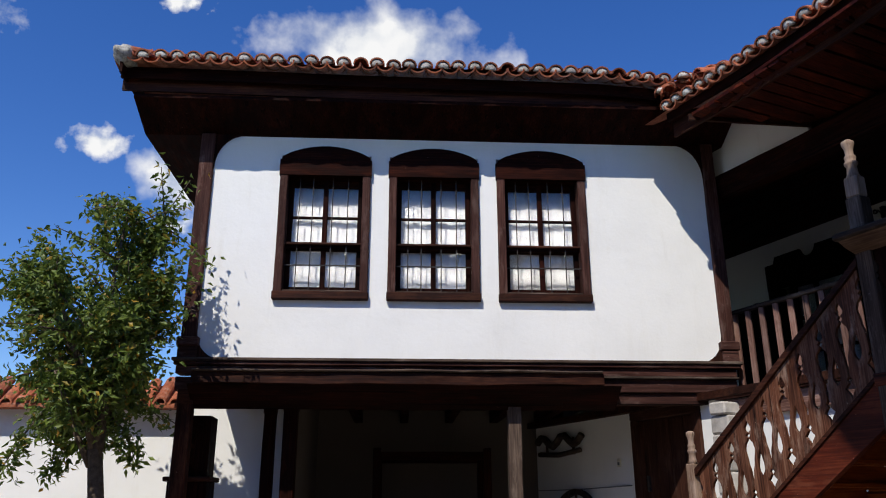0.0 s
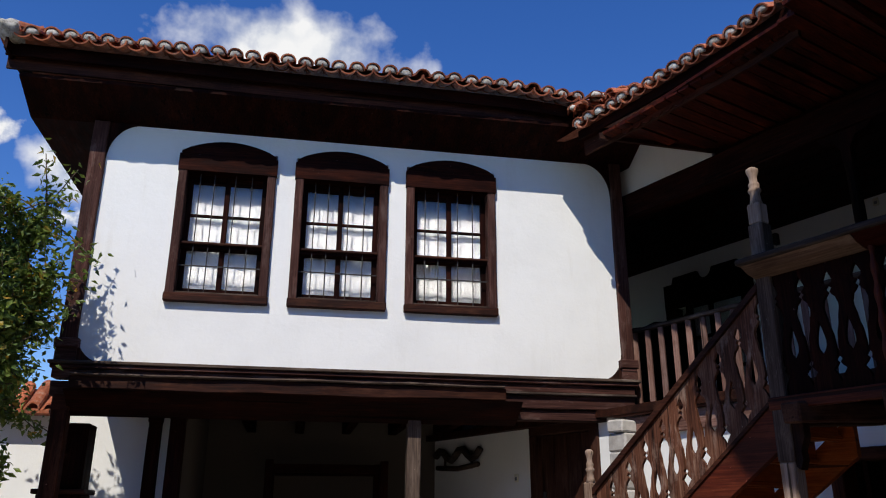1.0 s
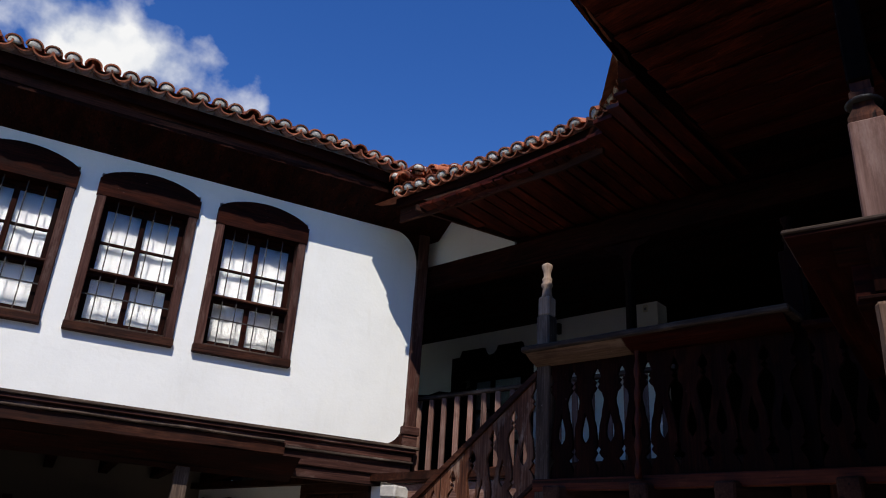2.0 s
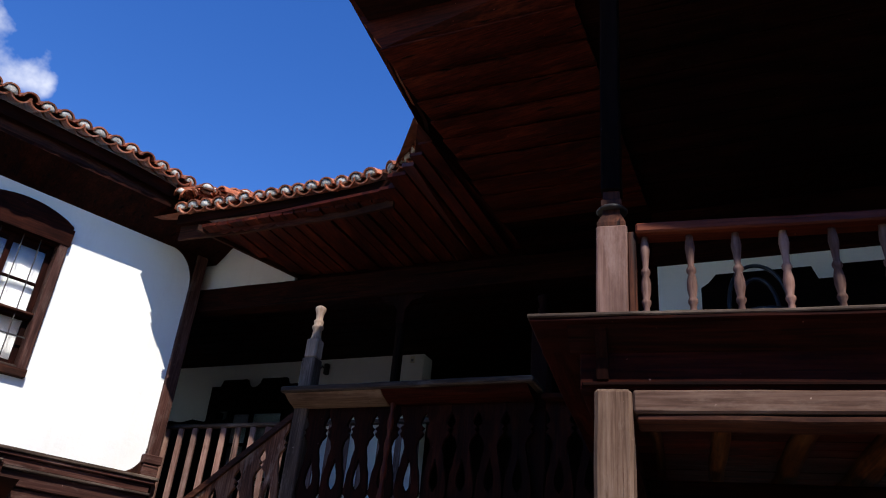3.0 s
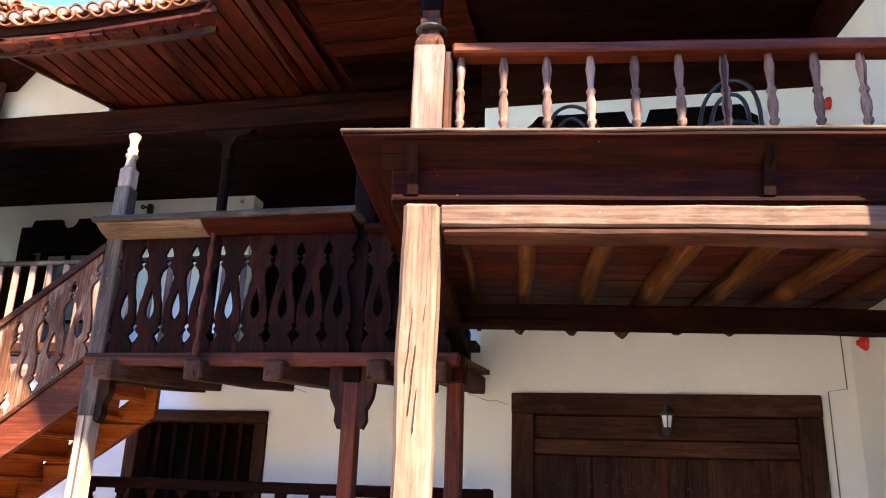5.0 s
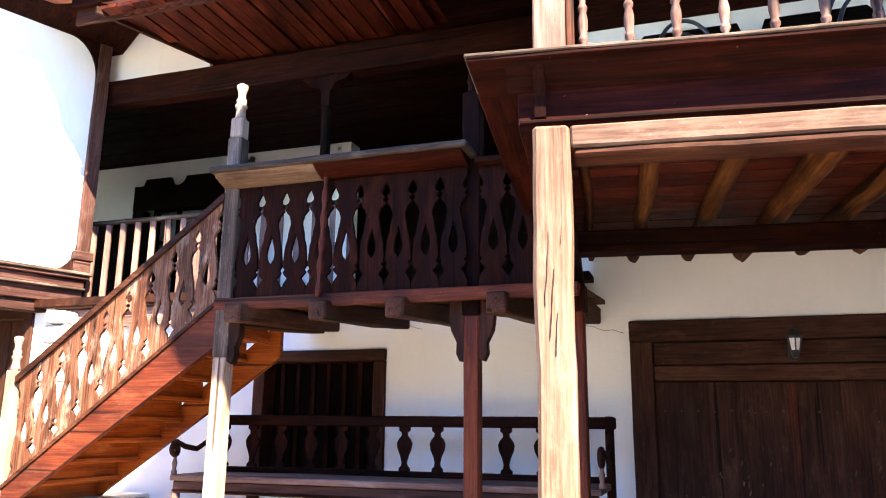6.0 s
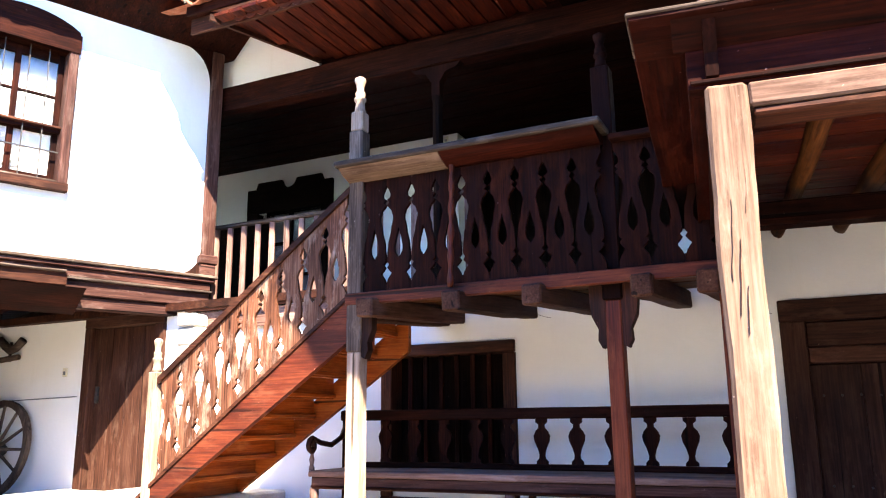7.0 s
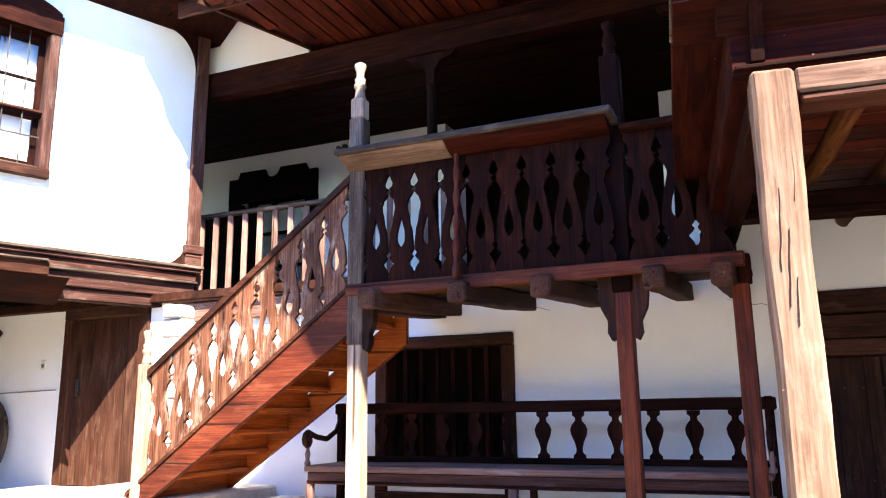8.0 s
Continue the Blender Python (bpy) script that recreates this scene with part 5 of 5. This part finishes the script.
VF = 2.02
bm = bmesh.new()
box(bm, 4.3, WALL, -2.05, 0.1, VF, 2.34)
tagged(part("floor_platform", bm, BROWN["y"]), "raised plank platform of the veranda", "floor", kind="structure")
VF = 2.342
bentwood_chair(pose(5.3, -0.13, VF - 0.0, 0, 0, 10), "black bentwood chair tipped beside the table")
bentwood_chair(pose(5.1, -1.04, VF, 0, 0, -20), "black bentwood chair with tall double hoop back")


def sideboard():
    t = thing("settle", "low dark carved wooden settle against the wall", "settle", pose(6.05, -0.58, VF))
    prof = [(-0.92, 0.3), (-0.92, 1.2), (-0.86, 1.24), (-0.8, 1.31), (-0.1, 1.31), (-0.06, 1.2), (0.06, 1.2), (0.1, 1.31), (0.8, 1.31), (0.86, 1.24), (0.92, 1.2), (0.92, 0.3)]
    part("back", prism(prof, 0.04, lambda a, b, d: (0.30 + d, a, b)), BLACK["y"], t)
    part("seat", slab(-0.15, 0.34, -0.92, 0.92, 0.42, 0.46, 0.01), BLACK["y"], t)
    for y in (-0.88, 0.88):
        for x in (-0.12, 0.3):
            part("leg", slab(x - 0.025, x + 0.025, y - 0.025, y + 0.025, 0, 0.42, 0.004), BLACK["z"], t)


sideboard()


def alarm(m, label):
    a = thing("alarm_sounder", label, "alarm", m)
    part("body", lathe([(0.05, 0), (0.055, 0.012), (0.05, 0.03), (0.03, 0.05)], 8), REDPLASTIC, a)
    part("lens", lathe([(0.025, 0.05), (0.02, 0.066), (0.01, 0.07)], 8), REDPLASTIC, a)


alarm(pose(6.41, -2.05, 3.64, -90), "small red alarm sounder on the white side wall")
alarm(pose(6.27, -2.05, 1.72, -90), "small red alarm beacon under the veranda")


def straw_hat():
    h = thing("straw_wall_plate", "round woven straw plate hanging on the wall", "wall ornament", pose(5.08, -2.048, 3.0, -90))
    part("disc", lathe([(0.0 + 0.15, 0), (0.155, 0.01), (0.08, 0.02), (0.07, 0.05), (0.02, 0.055)], 24), STRAW, h, smooth=True)


straw_hat()


def detector(m, label):
    d = thing("sensor_box", label, "sensor", m)
    part("body", slab(-0.02, 0.0, -0.035, 0.035, -0.05, 0.05, 0.006), CREAM, d)
    part("lens", slab(-0.024, -0.02, -0.02, 0.02, -0.03, 0.01, 0.002), LEAD, d)


detector(pose(9.72, 4.57, 4.36), "small cream alarm sensor high on the wall")
detector(pose(9.72, 1.4, 4.3), "small cream alarm sensor on the pier")
detector(pose(WALL, 7.9, 1.15), "small cream switch box beside the door")


def wheel():
    w = thing("cart_wheel", "old iron-tyred wooden cart wheel leaning on the wall", "wheel", pose(WALL - 0.14, 8.77, GROUND + 0.56, 0, 8, 0) @ pose(0, 0, 0, 0, 90, 0))
    R = 0.55
    bm = bmesh.new()
    ring = [(R - 0.07, -0.03), (R, -0.03), (R, 0.03), (R - 0.07, 0.03)]
    n = 36
    rows = [[bm.verts.new((r * math.cos(2 * math.pi * k / n), r * math.sin(2 * math.pi * k / n), z)) for r, z in ring] for k in range(n)]
    for k in range(n):
        for j in range(4):
            bm.faces.new((rows[k][j], rows[k][(j + 1) % 4], rows[(k + 1) % n][(j + 1) % 4], rows[(k + 1) % n][j]))
    part("rim", bm, GREY["x"], w)
    part("hub", lathe([(0.05, -0.12), (0.08, -0.08), (0.09, 0.0), (0.08, 0.08), (0.05, 0.12)], 14), GREY["z"], w, smooth=True)
    sp = part("spoke", tube([(0.06, 0, 0), (R - 0.06, 0, 0)], 0.02, 6, taper=0.8), GREY["x"], w)
    for k in range(1, 12):
        twin(sp, pose(0, 0, 0, 0, 0, 30 * k), w)


wheel()


def cloud(name, at, sx, sz, seed, dens=0.0):
    """A far cloud: a broad sheet whose cover thins out to nothing at its ragged rim."""
    m = bpy.data.materials.new("cloud_" + name)
    m.use_nodes = True
    nt = m.node_tree
    for n in list(nt.nodes):
        nt.nodes.remove(n)
    co = nt.nodes.new("ShaderNodeTexCoord")
    ln = nt.nodes.new("ShaderNodeVectorMath")
    ln.operation = "LENGTH"
    nt.links.new(co.outputs["Object"], ln.inputs[0])
    mp = nt.nodes.new("ShaderNodeMapping")
    mp.inputs["Location"].default_value = (seed * 7.3, seed * 3.1, seed)
    mp.inputs["Scale"].default_value = (1.0 * sx / sz, 1, 1.0)
    nt.links.new(co.outputs["Object"], mp.inputs[0])
    nz = nt.nodes.new("ShaderNodeTexNoise")
    nz.inputs["Scale"].default_value, nz.inputs["Detail"].default_value, nz.inputs["Roughness"].default_value = 1.3, 5, 0.5
    nt.links.new(mp.outputs[0], nz.inputs["Vector"])
    sub = nt.nodes.new("ShaderNodeMath")
    sub.operation = "MULTIPLY_ADD"
    sub.inputs[1].default_value, sub.inputs[2].default_value = -0.62, 0.22 + dens
    nt.links.new(ln.outputs["Value"], sub.inputs[0])
    ad = nt.nodes.new("ShaderNodeMath")
    ad.operation = "ADD"
    nt.links.new(sub.outputs[0], ad.inputs[0])
    nt.links.new(nz.outputs[0], ad.inputs[1])
    r = ramp(nt, [(0.40, (0, 0, 0)), (0.70, (1, 1, 1))])
    nt.links.new(ad.outputs[0], r.inputs[0])
    em = nt.nodes.new("ShaderNodeEmission")
    cr = ramp(nt, [(0.35, (0.62, 0.68, 0.78)), (0.6, (1.0, 1.0, 1.0))])
    nt.links.new(nz.outputs[0], cr.inputs[0])
    nt.links.new(cr.outputs[0], em.inputs[0])
    em.inputs[1].default_value = 0.95
    tr = nt.nodes.new("ShaderNodeBsdfTransparent")
    ms = nt.nodes.new("ShaderNodeMixShader")
    nt.links.new(r.outputs[0], ms.inputs[0])
    nt.links.new(tr.outputs[0], ms.inputs[1])
    nt.links.new(em.outputs[0], ms.inputs[2])
    out = nt.nodes.new("ShaderNodeOutputMaterial")
    nt.links.new(ms.outputs[0], out.inputs[0])
    bm = bmesh.new()
    bmesh.ops.create_grid(bm, x_segments=4, y_segments=4, size=1.0)
    ob = part("cloud", bm, m)
    ob.matrix_basis = look(at, (0, 0, 0)) @ Matrix.Diagonal((sx, sz, 1, 1))
    ob.visible_shadow = False
    return tagged(ob, "soft white fair-weather cloud", "cloud", kind="structure")


cloud("a", (0.9 * 342, 0.9 * 940, 0.9 * 645), 250, 95, 1, 0.08)
cloud("b", (-11, 1083, 478), 75, 36, 2, 0.08)
cloud("c", (85, 1044, 430), 80, 85, 3, 0.12)
cloud("d", (70, 1052, 715), 60, 28, 4, 0.05)
cloud("e", (100, 1038, 355), 40, 26, 5, 0.08)
cloud("f", (-160, 1060, 640), 120, 60, 6, -0.12)


# ---- the tree ----
def tree():
    t = thing("fruit_tree", "small leafy fruit tree with a few yellow autumn leaves", "tree", WING @ pose(-2.24, 7.5, GROUND) @ Matrix.Diagonal((1.02, 1.02, 0.99, 1)))
    rnd = random.Random(5)
    trunk = [(0.0, 0.0, 0.0), (0.02, 0.0, 0.5), (-0.02, 0.02, 1.0), (-0.10, 0.0, 1.6), (-0.14, 0.03, 2.0)]
    part("trunk", tube(trunk, 0.085, 12, taper=0.62), BARK, t, smooth=True)
    tips = []
    for k in range(19):
        a = 2.4 * k + rnd.uniform(-0.4, 0.4)
        z0 = rnd.uniform(1.25, 2.0)
        out = rnd.uniform(0.45, 0.92) * (1.15 if math.cos(a) < 0 else 0.55)
        up = rnd.uniform(0.3, 1.85)
        p0 = Vector((-0.08 - 0.05 * (z0 - 1.2), 0.01, z0))
        pts = [p0 + Vector((math.cos(a) * out * u, math.sin(a) * out * u, up * u ** 0.8)) + noise.noise_vector(Vector((k, u * 2, 0))) * 0.09 for u in (0, 0.3, 0.6, 1.0)]
        limbs = tube(pts, 0.036, 7, taper=0.3)
        for u in (0.45, 0.7, 0.9, 1.0):
            b = pts[0].lerp(pts[-1], u) + Vector((0, 0, 0.06))
            for j in range(3):
                e = b + Vector((rnd.gauss(0, 0.24), rnd.gauss(0, 0.24), rnd.gauss(0.05, 0.22)))
                tube([b, b.lerp(e, 0.5) + Vector((0, 0, 0.03)), e], 0.010, 5, limbs, taper=0.4)
                tips.append((b, e))
        part("limb", limbs, BARK, t, smooth=True)
    # long loose shoots that hang out of the crown
    for dx, dy, z0, z1 in ((-0.85, -0.1, 1.75, 1.15), (-0.5, 0.2, 1.7, 1.2), (0.3, 0.0, 1.7, 1.3), (-0.35, 0.1, 3.3, 3.95), (0.25, 0.0, 3.1, 3.55), (-0.9, 0.0, 2.9, 3.5), (0.3, 0.1, 2.6, 3.05), (0.0, 0.1, 3.2, 3.75)):
        b = Vector((dx * 0.5 - 0.1, dy, z0))
        e = Vector((dx, dy, z1))
        part("shoot", tube([b, b.lerp(e, 0.5) + Vector((0, 0, 0.06)), e], 0.012, 5, taper=0.3), BARK, t, smooth=True)
        tips += [(b, e)] * 4
    verts, faces = [], []
    for b, e in tips:
        for j in range(74):
            u = rnd.random()
            c = b.lerp(e, u) + Vector((rnd.gauss(0, 0.06), rnd.gauss(0, 0.06), rnd.gauss(0, 0.06)))
            d = Vector((rnd.gauss(0, 1), rnd.gauss(0, 1), rnd.gauss(-0.7, 0.6))).normalized()
            s = d.orthogonal().normalized()
            s = (Matrix.Rotation(rnd.uniform(0, 6.28), 3, d) @ s)
            n = d.cross(s)
            l, w = rnd.uniform(0.06, 0.10), rnd.uniform(0.014, 0.022)
            i = len(verts)
            verts += [c, c + d * l * 0.4 + s * w + n * 0.008, c + d * l * 0.45, c + d * l * 0.4 - s * w + n * 0.008, c + d * l - n * 0.015]
            faces += [(i, i + 1, i + 2), (i, i + 2, i + 3), (i + 1, i + 4, i + 2), (i + 2, i + 4, i + 3)]
    me = bpy.data.meshes.new("crown")
    me.from_pydata([tuple(v) for v in verts], [], faces)
    me.materials.append(LEAF)
    o = new("crown", me)
    o.parent = t
    o["label"] = "narrow drooping green leaves"


tree()


# ---- small fittings ----
def gallery_settle():
    t = thing("settle", "dark settle with a scalloped back on the gallery", "settle", pose(9.38, 8.05, 1.80))
    prof = [(-0.64, 0.45), (-0.64, 1.83), (-0.60, 1.80), (-0.48, 1.74), (-0.30, 1.77), (-0.12, 1.72), (0.10, 1.76), (0.32, 1.72), (0.55, 1.75), (0.64, 1.70), (0.64, 0.45)]
    part("back", prism(prof, 0.04, lambda a, b, d: (0.22 + d, a, b)), BLACK["y"], t)
    part("seat", slab(-0.25, 0.25, -0.64, 0.64, 0.42, 0.46, 0.01), BLACK["y"], t)
    for y in (-0.60, 0.60):
        for x in (-0.21, 0.22):
            part("leg", slab(x - 0.03, x + 0.03, y - 0.03, y + 0.03, 0, 0.42, 0.004), BLACK["z"], t)


gallery_settle()


def sconce():
    s = thing("wall_sconce", "curled iron wall bracket", "bracket", pose(9.65, 5.95, 4.28))
    for sgn in (1, -1):
        pts = [(0.0, sgn * 0.02, 0)] + [(-0.05, sgn * (0.06 + 0.05 * math.cos(radians(a)) * (1 - a / 700)), 0.02 + 0.05 * math.sin(radians(a)) * (1 - a / 700)) for a in range(180, 600, 30)]
        part("scroll", tube(pts, 0.012, 6), IRON, s, smooth=True)
    part("backplate", slab(0.0, 0.07, -0.03, 0.03, -0.08, 0.08, 0.004), IRON, s)


sconce()


def beam_fittings():
    k = thing("insulator", "white porcelain insulator on the beam", "insulator", BAY @ pose(0.05, -1.42, 1.716))
    part("body", lathe([(0.012, 0), (0.016, 0.01), (0.01, 0.02), (0.016, 0.03), (0.008, 0.04)], 10), CREAM, k, smooth=True)


beam_fittings()


def roof_pole():
    p = thing("roof_pole", "thin pale metal rod rising behind the roof", "rod", pose(7.6, 3.765, 5.2))
    part("rod", tube([(0, 0, 0), (0, 0.005, 0.7), (0, 0.02, 1.42)], 0.012, 8, taper=0.7), CREAM, p, smooth=True)


roof_pole()


def wires():
    w = thing("wall_cable", "thin grey cable along the plaster", "cable", kind="structure")
    pts = [(WALL - 0.012, 13.0, 0.84), (WALL - 0.012, 10.0, 0.85), (WALL - 0.012, 8.8, 0.85), (WALL - 0.012, 7.68, 0.875)]
    part("cable", tube(pts, 0.006, 6), LEAD, w)
    pts = [(WALL - 0.008, -1.86, -0.4), (WALL - 0.008, -1.86, 1.43), (WALL - 0.008, -1.99, 1.45), (WALL - 0.008, -1.985, 1.9)]
    part("cable", tube(pts, 0.005, 6), LEAD, w)
    rnd = random.Random(4)
    for y0, z0, n in ((0.82, 1.40, 9), (2.38, 1.46, 6)):
        pts = [(WALL - 0.001, y0 - 0.04 * k, z0 - 0.012 * k + rnd.uniform(-0.015, 0.015)) for k in range(n)]
        part("plaster_crack", tube(pts, 0.003, 4), EARTH, w, "hairline crack in the plaster")


wires()


def yoke():
    y = thing("ox_yoke", "old wooden yoke hanging on the porch wall", "yoke", pose(WALL - 0.06, 9.15, 1.50))
    pts = [(0, 0.55 - 0.1 * k, 0.07 * math.sin(k * 1.2)) for k in range(12)]
    part("beam", tube(pts, 0.05, 8), GREY["y"], y, smooth=True)
    part("beam_lower", tube([(0, 0.5, -0.16), (0, 0.0, -0.19), (0, -0.5, -0.15)], 0.035, 8), GREY["y"], y, smooth=True)
    for a in (0.3, -0.35):
        part("peg", tube([(0, a, 0.03), (0, a, -0.2)], 0.018, 6), GREY["z"], y)


yoke()


def porch_clutter():
    c = thing("wooden_chest", "tall dark carved chest in the porch shade", "chest", WING @ pose(-1.80, 9.0, GROUND))
    part("body", slab(-0.2, 0.22, -0.2, 0.2, 0.1, 1.15, 0.01), DARK["z"], c)
    part("lid", slab(-0.24, 0.26, -0.24, 0.24, 1.15, 1.2, 0.01), BROWN["x"], c)
    part("upper_body", slab(-0.18, 0.2, -0.15, 0.18, 1.2, 1.85, 0.01), DARK["z"], c)
    for x in (-0.16, 0.18):
        for y in (-0.16, 0.16):
            part("foot", slab(x - 0.03, x + 0.03, y - 0.03, y + 0.03, 0, 0.1, 0.004), DARK["z"], c)
    j = thing("hand_loom", "dark wooden loom frame standing in the porch", "loom", WING @ pose(0.9, 10.6, GROUND))
    for x in (-0.7, 0.7):
        for y in (-0.4, 0.4):
            part("post", worn(x - 0.05, x + 0.05, y - 0.05, y + 0.05, 0, 1.6, 0.3, 0.006, seed=x + y), DARK["z"], j)
    for y in (-0.4, 0.4):
        for z in (0.5, 1.45):
            part("rail", worn(-0.65, 0.65, y - 0.03, y + 0.03, z, z + 0.1, 0.3, 0.005, seed=y + z), DARK["x"], j)
    part("warp_beam", lathe([(0.07, -0.68), (0.07, 0.68)], 12, pose(0, -0.4, 0.8, 0, 90, 0)), DARK["x"], j)


porch_clutter()
